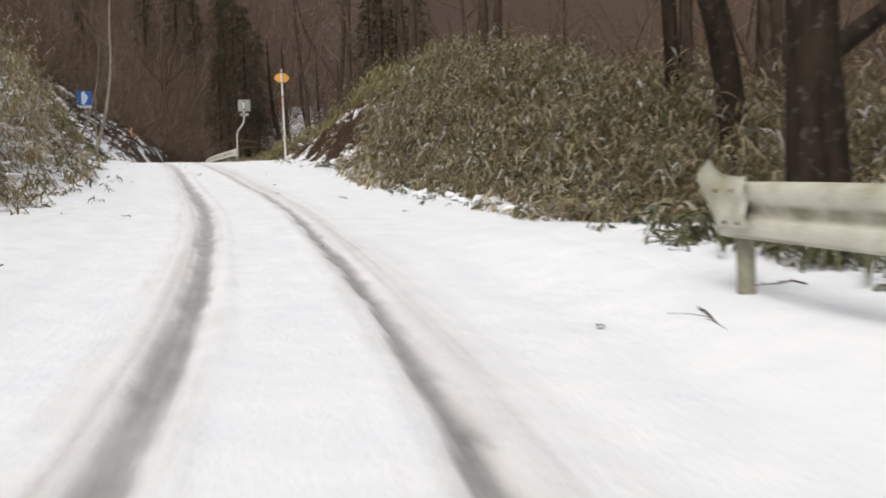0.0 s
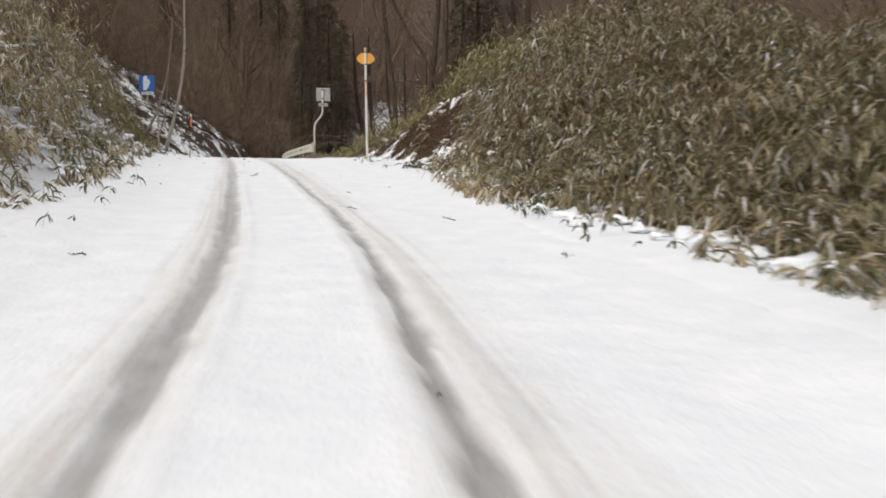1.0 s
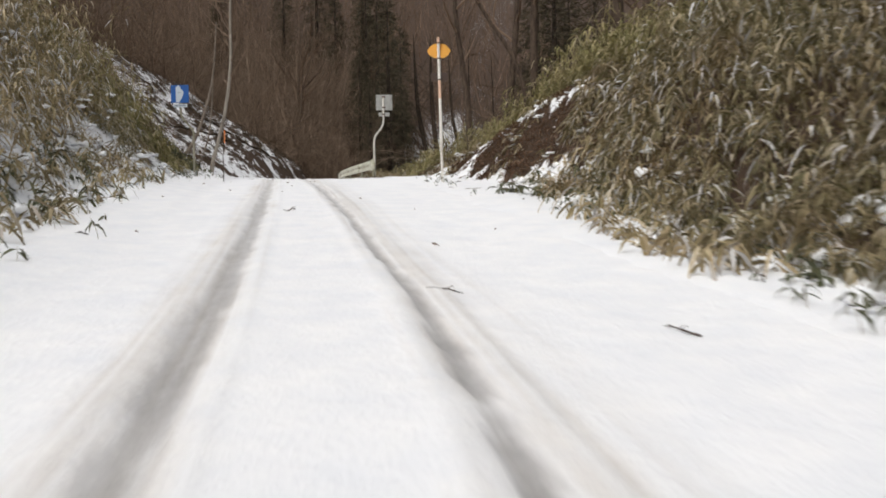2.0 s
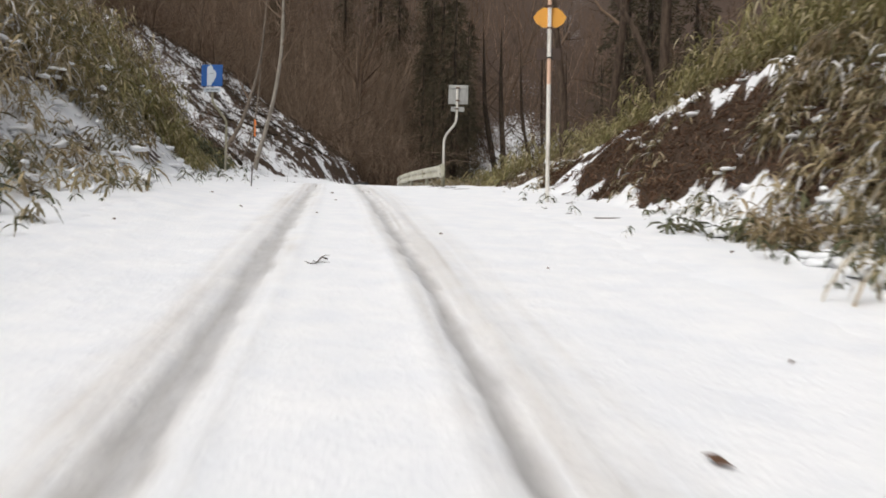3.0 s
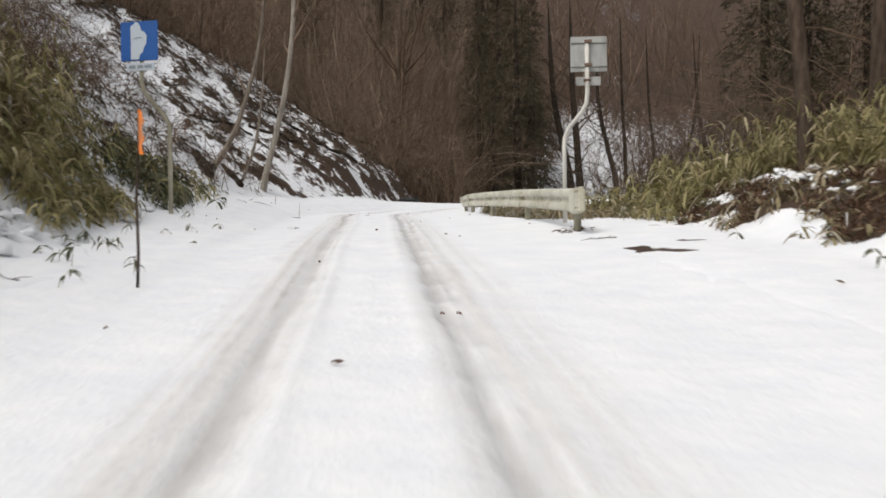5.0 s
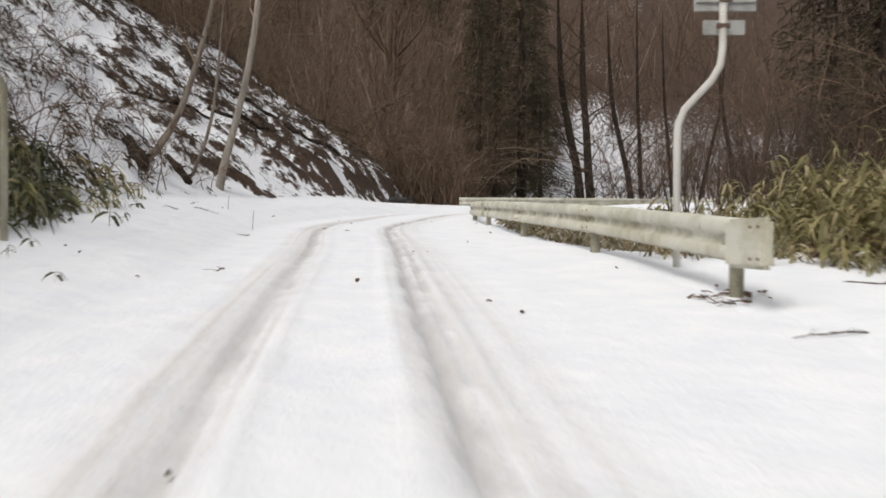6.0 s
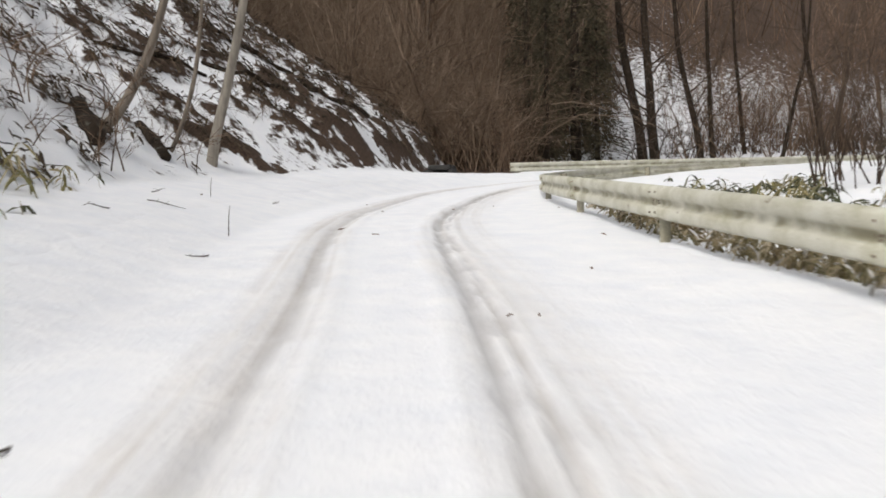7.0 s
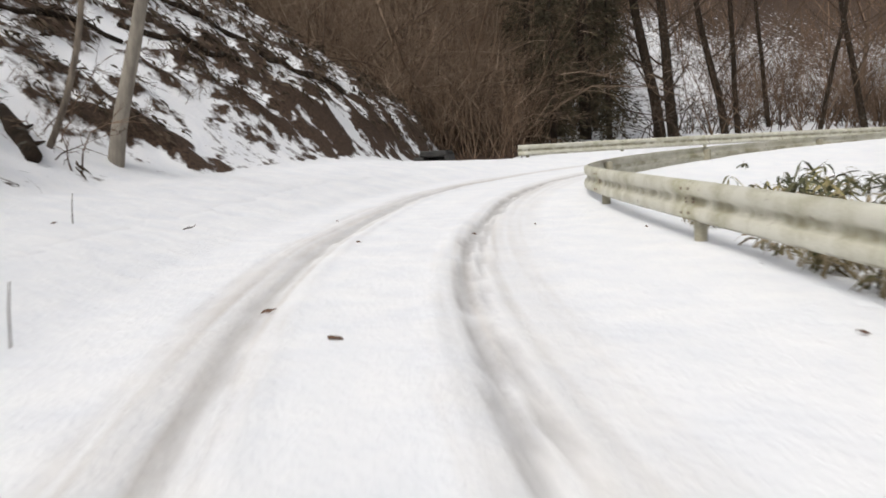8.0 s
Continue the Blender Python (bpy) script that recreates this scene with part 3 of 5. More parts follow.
def snow_pole():
    x, y, foot = -5.97, 33.05, ground_z(-5.97, 33.05)
    t = thing("snow_pole", (x, y, foot), "slim white snow pole with an orange board and dark plate", "road marker pole")
    lean = Vector((-0.012, 0, 1))
    at = lambda z: Vector((x, y, 4.2)) + lean * (z - 4.2)
    for a, b, mat, name in ((foot - 0.3, 6.24, WHITE, "pole"), (6.24, 6.70, PEACH, "faded_band"), (6.70, 7.60, WHITE, "pole_section"), (7.60, 7.77, PEACH, "faded_band")):
        s = Shape()
        s.tube([at(a), at(b)], [0.037, 0.035], 14)
        part(name, s, mat, t, "faded pinkish reflective band" if name == "faded_band" else "", smooth=False)
    f = sign_frame(at(7.44) + Vector((0, 0.055, 0)), 10)
    b = Shape()
    b.plate(f, [(-0.29, -0.01), (-0.24, -0.10), (-0.13, -0.175), (0.13, -0.175), (0.24, -0.10), (0.29, -0.01), (0.29, 0.015), (0.22, 0.11), (0.13, 0.175), (-0.13, 0.175), (-0.22, 0.11), (-0.29, 0.015)], 0.02)
    board = part("arrow_board", b, ORANGE, t, "orange board pointing both ways, fixed behind the pole")
    for dz in (-0.20, 0.185):
        c = Shape()
        c.box(f @ Matrix.Translation((0, -0.045, dz)), 0.115, 0.115, 0.03, 0.004)
        part("clamp", c, RUST, board)
    g = sign_frame(at(6.79) + Vector((-0.01, 0.055, 0)), 10)
    q = Shape()
    q.box(g, 0.43, 0.018, 0.21, 0.006)
    plate = part("dark_plate", q, PLATE, t, "small dark brown plate behind the pole")
    c = Shape()
    c.box(g @ Matrix.Translation((0.01, -0.045, -0.08)), 0.1, 0.11, 0.03, 0.004)
    part("clamp", c, STONE, plate)


def bent_sign():
    x, y = -10.43, 44.09
    foot = ground_z(x, y)
    t = thing("road_sign", (x, y, foot), "grey back of a square sign on a cranked pale steel pole", "road sign")
    s = Shape()
    pts = [(x, y, foot - 0.3), (x, y, 6.55), (x + 0.01, y, 6.72), (x + 0.07, y - 0.03, 6.87), (x + 0.33, y - 0.13, 7.14), (x + 0.41, y - 0.16, 7.28), (x + 0.43, y - 0.17, 7.45), (x + 0.43, y - 0.17, 8.36)]
    s.tube(pts, [0.038] * len(pts), 14)
    part("pole", s, POLE, t, smooth=True)
    f = sign_frame((x + 0.45, y - 0.10, 8.12), 14)
    b = Shape()
    b.box(f, 0.62, 0.018, 0.60, 0.008)
    board = part("sign_board", b, GALV, t, "plain grey back of a square sign board")
    for dz in (-0.2, 0.2):
        r = Shape()
        r.box(f @ Matrix.Translation((0, -0.022, dz)), 0.60, 0.025, 0.035, 0.004)
        part("stiffener", r, GALV, board)
    for dz in (-0.2, 0.2):
        c = Shape()
        c.box(f @ Matrix.Translation((-0.02, -0.10, dz)), 0.13, 0.035, 0.05, 0.005)
        part("clamp", c, RUST, board)
    p2 = Shape()
    p2.box(sign_frame((x + 0.44, y - 0.11, 7.66), 14), 0.42, 0.016, 0.15, 0.006)
    plate = part("sub_plate", p2, GALV, t, "small grey supplementary plate")
    c = Shape()
    c.box(sign_frame((x + 0.43, y - 0.19, 7.66), 14), 0.13, 0.04, 0.05, 0.005)
    part("clamp", c, RUST, plate)


def blue_sign():
    x, y = -16.88, 42.06
    foot = ground_z(x, y)
    t = thing("information_sign", (x, y, foot), "square blue sign with a white figure on a cranked grey pole", "road sign")
    s = Shape()
    pts = [(x, y, foot - 0.4), (x, y, 6.9), (x - 0.01, y, 7.03), (x - 0.06, y - 0.03, 7.15), (x - 0.30, y - 0.16, 7.48), (x - 0.37, y - 0.20, 7.6), (x - 0.39, y - 0.21, 7.74), (x - 0.39, y - 0.21, 8.72)]
    s.tube(pts, [0.038] * len(pts), 14)
    part("pole", s, POST, t, smooth=True)
    x, y = x - 0.39, y - 0.21
    f = sign_frame((x, y - 0.055, 8.42), 6)
    b = Shape()
    b.box(f, 0.68, 0.02, 0.67, 0.008)
    board = part("sign_board", b, BLUE, t, "blue sign face")
    m = Shape()
    m.plate(f @ Matrix.Translation((0, -0.014, 0)), [(-0.146, -0.31), (0.0, -0.31), (0.012, -0.23), (0.07, -0.19), (0.09, -0.11), (0.135, -0.05), (0.14, 0.09), (0.10, 0.15), (0.036, 0.18), (0.03, 0.24), (0.01, 0.27), (-0.01, 0.31), (-0.06, 0.32), (-0.09, 0.29), (-0.15, 0.25)], 0.006)
    part("white_figure", m, PALE, board, "white outline figure with a dark line")
    k = Shape()
    k.plate(f @ Matrix.Translation((0, -0.020, 0)), [(-0.08, 0.03), (0.02, 0.05), (0.06, 0.04), (0.06, 0.055), (0.02, 0.068), (-0.08, 0.048)], 0.004)
    part("dark_line", k, BARS, board)
    g = sign_frame((x + 0.02, y - 0.055, 7.985), 6)
    q = Shape()
    q.box(g, 0.52, 0.016, 0.13, 0.005)
    plate = part("sub_plate", q, PALE, t, "white supplementary plate")
    for dx, wd in ((-0.15, 0.12), (0.0, 0.10), (0.14, 0.13)):
        r = Shape()
        r.box(g @ Matrix.Translation((dx, -0.010, 0)), wd, 0.004, 0.055, 0.0)
        part("lettering_bar", r, BARS, plate)


def marker_stick():
    x, y = -12.85, 35.5
    foot = ground_z(x, y)
    t = thing("marker_stick", (x, y, foot), "thin dark stick with bright orange tape tied to its top", "marker stick")
    s = Shape()
    pts = [(x, y, foot - 0.15), (x + 0.02, y, foot + 0.3), (x + 0.0, y + 0.01, foot + 0.75), (x + 0.03, y, foot + 1.1), (x + 0.04, y, foot + 1.5)]
    s.tube(pts, [0.014, 0.013, 0.012, 0.010, 0.008], 7)
    part("stick", s, BARK_GREY, t, smooth=True)
    c = Shape()
    for k in range(5):
        z = foot + 1.49 - 0.075 * k
        c.add([(x + 0.045, y - 0.012, z), (x + 0.085 + 0.02 * (k % 2), y - 0.03 + 0.02 * (k % 2), z - 0.01), (x + 0.095 - 0.02 * (k % 2), y - 0.02, z - 0.085), (x + 0.05, y - 0.014, z - 0.075),
               (x + 0.045, y - 0.006, z), (x + 0.085 + 0.02 * (k % 2), y - 0.024 + 0.02 * (k % 2), z - 0.01), (x + 0.095 - 0.02 * (k % 2), y - 0.014, z - 0.085), (x + 0.05, y - 0.008, z - 0.075)],
              [(0, 1, 2, 3), (7, 6, 5, 4), (0, 4, 5, 1), (1, 5, 6, 2), (2, 6, 7, 3), (3, 7, 4, 0)])
    part("tape", c, TAPE, t, "fluttering orange tape")


snow_pole()
bent_sign()
blue_sign()
marker_stick()


def drain_box():
    x, y = -21.45, 68.9
    z = MID[along(x, y)[0][0], 2] + 0.08
    t = thing("drain_inlet", (x, y, z), "dark stone drain inlet half buried in snow", "drain")
    r = np.random.default_rng(3)
    for name, (cx, cy, cz), (sx, sy, sz) in (("side_stone", (-0.42, 0, 0.2), (0.35, 0.7, 0.5)), ("side_stone", (0.40, 0.05, 0.22), (0.16, 0.7, 0.62)), ("back_stone", (0, 0.3, 0.2), (0.8, 0.25, 0.6)), ("cap_stone", (0.0, 0.05, 0.5), (0.95, 0.75, 0.2))):
        bm = bmesh.new()
        bmesh.ops.create_cube(bm, size=1)
        bmesh.ops.subdivide_edges(bm, edges=bm.edges[:], cuts=3, use_grid_fill=True)
        for v in bm.verts:
            v.co = v.co * (1 - 0.22 * v.co.length) + Vector(r.normal(0, 0.025, 3))
        s = Shape()
        bm.verts.ensure_lookup_table()
        s.add([Vector((x + cx + v.co.x * sx, y + cy + v.co.y * sy, z + cz + v.co.z * sz)) for v in bm.verts], [[v.index for v in f.verts] for f in bm.faces])
        bm.free()
        part(name, s, STONE, t, smooth=True)


drain_box()


# ---- trees ----
def limb(shapes, level, start, way, length, radius, r, bend=0.12, droop=0.0, spread=(35, 65), kids=(7, 5, 4), top=3):
    """A branch with its own branches, into the shapes by level."""
    n = (9, 5, 3, 2)[min(level, 3)]
    sides = (9, 5, 3, 3)[min(level, 3)]
    pts, radii, p, d = [Vector(start)], [radius], Vector(start), Vector(way).normalized()
    for i in range(n):
        d = (d + Vector(r.normal(0, bend, 3)) + Vector((0, 0, 0.10 if level else 0.03)) - Vector((0, 0, droop))).normalized()
        p = p + d * (length / n)
        pts.append(p.copy())
        radii.append(max(radius * (1 - 0.82 * (i + 1) / n), 0.004))
    if level >= 3:
        k = pts[0]
        u = (pts[-1] - k).orthogonal().normalized() * radius
        w = (pts[-1] - k).normalized().cross(u)
        shapes[1].add([k + u, k - u * 0.5 + w * 0.87, k - u * 0.5 - w * 0.87, pts[-1]], [(0, 1, 3), (1, 2, 3), (2, 0, 3)])
    else:
        shapes[0 if level == 0 else 1].tube(pts, radii, sides, caps=level == 0)
    if level >= top:
        return
    for k in range(kids[min(level, 2)]):
        f = r.uniform(0.18 if level == 0 else 0.35, 0.98)
        i = min(int(f * n), n - 1)
        q = pts[i].lerp(pts[i + 1], f * n - i)
        axis = (pts[i + 1] - pts[i]).normalized()
        out = axis.orthogonal().normalized()
        out.rotate(Matrix.Rotation(r.uniform(0, 2 * math.pi), 3, axis))
        a = radians(r.uniform(*spread))
        limb(shapes, level + 1, q, axis * math.cos(a) + out * math.sin(a), length * r.uniform(0.28, 0.5) * (1.15 - 0.5 * f), max(radii[i] * 0.45, 0.006), r, bend * 1.25, droop, spread, kids, top)


def bare_tree(seed, height, radius, bark_mat, twig_mat, label, kids=(11, 6, 4), lean=0.06, first=None, top=3, droop=0.0):
    r = np.random.default_rng(seed)
    shapes = (Shape(), Shape())
    limb(shapes, 0, (0, 0, -0.4), (r.normal(0, lean), r.normal(0, lean), 1), height, radius, r, 0.10, droop, (30, 68), kids, top)
    t = thing("bare_tree", (0, 0, 0), label, "tree", "bare trees of the wood")
    part("trunk", shapes[0], bark_mat, t, smooth=True)
    part("crown", shapes[1], twig_mat, t, "tangle of leafless brown branches", smooth=True)
    return t


def place_tree(kind, x, y, turn, size, tilt=0.0):
    return copy_thing(kind, pose(x, y, ground_z(x, y) - 0.1, tilt, 0, turn) @ Matrix.Diagonal((size, size, size, 1)))


def cedar(seed, height):
    r = np.random.default_rng(seed)
    t = thing("cedar_tree", (0, 0, 0), "dark green cedar with drooping boughs", "tree", "dark cedars")
    s, g = Shape(), Shape()
    s.tube([(0, 0, -0.5), (0.03, 0, height * 0.4), (0, 0.03, height)], [height * 0.018, height * 0.013, 0.02], 9)
    n = int(height * 15)
    for k in range(n):
        f = (k + r.random()) / n
        z = height * (0.03 + 0.97 * f)
        a, length = r.uniform(0, 2 * math.pi), (1 - f) ** 0.7 * height * 0.15 * r.uniform(0.55, 1.15) + 0.25
        d = Vector((math.cos(a), math.sin(a), 0))
        for j in range(int(10 + length * 12)):
            u = r.uniform(0.15, 1)
            c = Vector((0, 0, z)) + d * (length * u) + Vector((0, 0, 0.25 * length * u - 0.75 * length * u * u)) + Vector(r.normal(0, 0.09, 3))
            b = (d + Vector(r.normal(0, 0.6, 3)) + Vector((0, 0, -0.45))).normalized()
            e = b.orthogonal().normalized()
            e.rotate(Matrix.Rotation(r.uniform(0, 6.28), 3, b))
            l, wd = r.uniform(0.2, 0.6), r.uniform(0.014, 0.04)
            g.add([c, c + b * l * 0.5 + e * wd, c + b * l, c + b * l * 0.5 - e * wd], [(0, 1, 2, 3)])
    part("trunk", s, BARK_DARK, t, smooth=True)
    part("foliage", g, NEEDLES, t, "dense dark green drooping foliage")
    return t


LABELS = ("slender leafless grey-brown tree on a snowy slope", "leafless brown tree with a tangle of thin branches", "tall leafless tree with a forked crown")
KINDS = [bare_tree(10 + k, h, rad, BARK_WOOD, TWIG, LABELS[k % 3], kids) for k, (h, rad, kids) in enumerate(
    ((13, 0.14, (12, 6, 4)), (15, 0.18, (13, 6, 4)), (11, 0.10, (12, 6, 4)), (9, 0.075, (13, 6, 4)), (16, 0.2, (12, 7, 4)), (7, 0.055, (13, 6, 4))))]
CEDARS = [cedar(40, 15), cedar(41, 12)]

# the trees that stand alone near the road
def lone_tree(name_label, points, radii, seed, bark_mat, twig_mat, boughs, bough=0.5):
    """A trunk along given places, with boughs of its own."""
    r = np.random.default_rng(seed)
    shapes = (Shape(), Shape())
    line = spline(points, 0.35)
    f = np.linspace(0, 1, len(line))
    rad = np.interp(f, np.linspace(0, 1, len(radii)), radii)
    shapes[0].tube([tuple(q) for q in line], list(rad), 12)
    t = thing("bare_tree", points[0], name_label, "tree", "trees beside the road")
    for at, azimuth, rise, length in boughs:
        i = min(int(at * (len(line) - 1)), len(line) - 2)
        d = Vector((math.cos(radians(azimuth)), math.sin(radians(azimuth)), rise))
        limb(shapes, 1, line[i], d, length, rad[i] * bough, r, 0.12, 0, (30, 60), (7, 6, 4), 3)
    part("trunk", shapes[0], bark_mat, t, smooth=True)
    part("crown", shapes[1], twig_mat, t, "leafless branches", smooth=True)


def boughs_for(seed, n, low, reach):
    r = np.random.default_rng(seed)
    return [(low + (1 - low) * (k + 0.5) / n, r.uniform(0, 360), r.uniform(0.3, 1.0), reach * r.uniform(0.6, 1.1)) for k in range(n)]


z = ground_z(-22.9, 56.7)
lone_tree("pale leaning tree with a curved grey trunk on the bank", [(-22.9, 56.7, z - 0.3), (-22.76, 56.7, z + 0.5), (-22.4, 56.75, z + 1.8), (-21.98, 56.8, z + 3.6), (-21.7, 56.9, z + 6), (-21.7, 57.0, z + 9), (-21.45, 57, z + 13)],
          (0.13, 0.098, 0.088, 0.08, 0.066, 0.045, 0.015), 60, BARK_PALE, TWIG_PALE, boughs_for(60, 13, 0.35, 3.2))
z = ground_z(-23.0, 53.3)
lone_tree("thin crooked grey tree leaning out from the snowy bank", [(-23.05, 53.1, z - 0.2), (-22.62, 53.3, z + 0.2), (-22.15, 53.5, z + 1.1), (-21.8, 53.7, z + 2.3), (-21.4, 53.9, z + 4.2), (-21.2, 54, z + 7)],
          (0.11, 0.08, 0.065, 0.052, 0.04, 0.012), 61, BARK_MID, TWIG, boughs_for(61, 8, 0.35, 2.2))
z = ground_z(-23.2, 55.6)
lone_tree("thin grey sapling on the snowy bank", [(-23.2, 55.6, z - 0.2), (-22.85, 55.7, z + 0.6), (-22.45, 55.7, z + 2.0), (-22.2, 55.8, z + 5)], (0.05, 0.045, 0.035, 0.012), 62, BARK_MID, TWIG, boughs_for(62, 6, 0.4, 1.5))
z = ground_z(3.5, 7.9)
lone_tree("stout dark-barked tree with pale lichen behind the guard rail", [(3.5, 7.9, z - 0.4), (3.5, 7.9, z + 0.6), (3.48, 7.9, z + 2), (3.5, 7.95, z + 3.6), (3.4, 8, z + 7), (3.5, 8, z + 11)],
          (0.31, 0.235, 0.22, 0.205, 0.15, 0.05), 63, BARK_DARK, BARK_DARK, [(0.17, 5, 0.85, 5.5), (0.36, 190, 1.2, 4.0)] + boughs_for(63, 8, 0.4, 4))
for k, (x, y, dx, h, rad) in enumerate(((4.3, 12.3, -0.9, 9, 0.19), (4.75, 17.2, -0.25, 10, 0.14), (5.1, 17.5, 0.2, 11, 0.13), (6.8, 17.5, -0.2, 10, 0.13), (7.3, 18.2, -0.3, 12, 0.13), (-6.6, 43.6, -0.7, 11, 0.11),
                                      (-4.0, 37.5, -2.6, 9, 0.06), (-3.9, 37.9, 0.1, 11, 0.11), (-5.3, 45.3, 0.6, 12, 0.13), (1.5, 26, -0.3, 11, 0.14), (2.2, 30.5, 0.3, 12, 0.15), (-0.9, 33, 0.2, 11, 0.14), (-1.4, 37, -0.3, 12, 0.17))):
    z = ground_z(x, y)
    lone_tree("dark leafless tree above the bamboo grass bank", [(x, y, z - 0.3), (x + dx * 0.15, y, z + h * 0.2), (x + dx * 0.7, y, z + h * 0.5), (x + dx, y + 0.3, z + h)], (rad * 1.15, rad, rad * 0.7, 0.02), 70 + k, BARK_DARK if k < 2 else BARK_GREY, TWIG, boughs_for(70 + k, 9, 0.35, 3))

for k, (x, y, dx, h, rad) in enumerate(((-15.9, 88.2, -1.6, 14, 0.24), (-15.3, 88.4, -0.7, 14, 0.24), (-12.9, 89.5, -1.6, 12, 0.17), (-12.3, 90, -0.4, 13, 0.13), (-9.0, 88, 1.6, 11, 0.10), (-6.4, 91, -1.4, 12, 0.15), (-2.5, 94, 0.8, 12, 0.16), (-10.4, 96, -0.8, 13, 0.12))):
    z = ground_z(x, y)
    lone_tree("dark leaning leafless tree on the snowy slope", [(x, y, z - 0.3), (x + dx * 0.2 + 0.05 * (-1) ** k, y, z + h * 0.14), (x + dx * 0.45, y, z + h * 0.3), (x + dx * 0.8, y, z + h * 0.55), (x + dx, y + 0.3, z + h)], (rad * 1.2, rad, rad * 0.85, rad * 0.6, 0.02), 120 + k, BARK_DARK, BARK_GREY, boughs_for(120 + k, 15, 0.12, 4.2), 0.28)

# cedars past the bend
for k, (x, y, size) in enumerate(((-21.6, 84.5, 0.8), (-20.2, 82.5, 0.75), (-19.2, 85.5, 1.1), (-18.2, 86.5, 0.7), (-22.5, 95, 1.2), (-19.5, 92, 1.2), (-24.6, 99, 1.1), (-28.5, 101, 1.2), (-31.5, 104, 1.2), (-27, 107, 1.3), (-5.2, 67.0, 1.05), (-3.2, 69.5, 1.1), (-4.0, 64.3, 1.0), (-1.5, 66.0, 1.1))):
    copy_thing(CEDARS[k % 2], pose(x, y, ground_z(x, y) - 0.1, 0, 0, 67 * k) @ Matrix.Diagonal((size, size, size, 1)))

# logs and a torn root below the leaning trees
def fallen_log(x, y, length, turn, rad, seed):
    r = np.random.default_rng(seed)
    s = Shape()
    pts, radii = [], []
    for k in range(9):
        f = k / 8 - 0.5
        px, py = x + f * length * math.cos(turn), y + f * length * math.sin(turn)
        pts.append((px, py, ground_z(px, py) + rad * 0.45 + r.normal(0, 0.015)))
        radii.append(rad * (1.1 - 0.5 * abs(f)) * r.uniform(0.85, 1.12))
    s.tube(pts, radii, 11)
    t = thing("fallen_log", (x, y, ground_z(x, y)), "dark rotten log half sunk in the snow", "log", "logs on the bank")
    part("log", s, BARK_DARK, t, smooth=True)
    for k in range(3):
        b = Shape()
        q = Vector(pts[2 + 2 * k])
        e = q + Vector((r.normal(0, 0.15), r.normal(0, 0.15), r.uniform(0.03, 0.10)))
        b.tube([q, q.lerp(e, 0.5) + Vector((0.02, 0, 0)), e], [rad * 0.35, rad * 0.25, 0.012], 6)
        part("branch_stub", b, BARK_DARK, t, smooth=True)


for k, (x, y, l, turn, rad) in enumerate(((-23.2, 55.1, 1.2, -0.5, 0.14), (-23.0, 53.0, 1.1, -0.6, 0.17), (-25.0, 62.0, 3.0, 1.2, 0.08), (-25.6, 58.5, 3.4, 1.3, 0.07), (-24.3, 66.5, 3.2, 1.25, 0.09), (-26.2, 64.0, 3.6, 1.1, 0.08))):
    fallen_log(x, y, l, turn, rad, 160 + k)

# the wood
r = np.random.default_rng(5)
placed = []
tries = 0
while len(placed) < 130 and tries < 6000:
    tries += 1
    if r.random() < 0.66:
        x, y = r.uniform(-58, 22), r.uniform(62, 125)
    else:
        x, y = r.uniform(-45, 32), r.uniform(2, 70)
    near, off = along(x, y)
    near, off = near[0], off[0]
    py = MID[near, 1]
    foot = left_foot(py) if off > 0 else right_foot(py)
    e = abs(off) - foot
    if off > 0:
        if e < 4 or (y < 71 and e < 9):
            continue
    else:
        if e < 4.0 or (py > 49 and py < 75 and (e < 7 or r.random() < 0.5)):
            continue
    if off > 0 and py > 72 and x > -20 and e < (24 if x < -6 else 12):
        continue
    if any((x - a) ** 2 + (y - b) ** 2 < 2.6 for a, b in placed):
        continue
    placed.append((x, y))
    place_tree(KINDS[r.integers(0, 6)], x, y, r.uniform(0, 360), r.uniform(0.75, 1.25), r.uniform(-9, 9))
for ob in KINDS + CEDARS:
    x, y = {0: (-40, 110), 1: (-52, 98), 2: (-44, 76), 3: (-38, 70), 4: (-60, 120), 5: (-35, 78), 6: (-34, 100), 7: (-40, 97)}[(KINDS + CEDARS).index(ob)]
    ob.matrix_basis = pose(x, y, ground_z(x, y) - 0.1)


def prisms(a, b, ra, rb):
    """Thin three-sided sticks from places a to places b."""
    n = len(a)
    d = b - a
    d /= np.linalg.norm(d, axis=1)[:, None] + 1e-9
    u = np.cross(d, np.where(np.abs(d[:, 2:3]) < 0.9, [[0, 0, 1.0]], [[1.0, 0, 0]]))
    u /= np.linalg.norm(u, axis=1)[:, None]
    w = np.cross(d, u)
    ring = [u * math.cos(t) + w * math.sin(t) for t in (0, 2.094, 4.189)]
    v = np.stack([a + q * np.reshape(ra, (-1, 1)) for q in ring] + [b + q * np.reshape(rb, (-1, 1)) for q in ring], 1).reshape(-1, 3)
    k = np.arange(n)[:, None] * 6
    return v, np.concatenate([k + [0, 1, 4, 3], k + [1, 2, 5, 4], k + [2, 0, 3, 5]])


def spikes(a, b, ra):
    """Thin three-sided sticks that end in a point."""
    v, f = prisms(a, b, ra, ra)
    v = v.reshape(-1, 6, 3)
    v = np.concatenate([v[:, :3], b[:, None]], 1).reshape(-1, 3)
    k = np.arange(len(a))[:, None] * 4
    return v, np.concatenate([k + [0, 1, 3], k + [1, 2, 3], k + [2, 0, 3]])


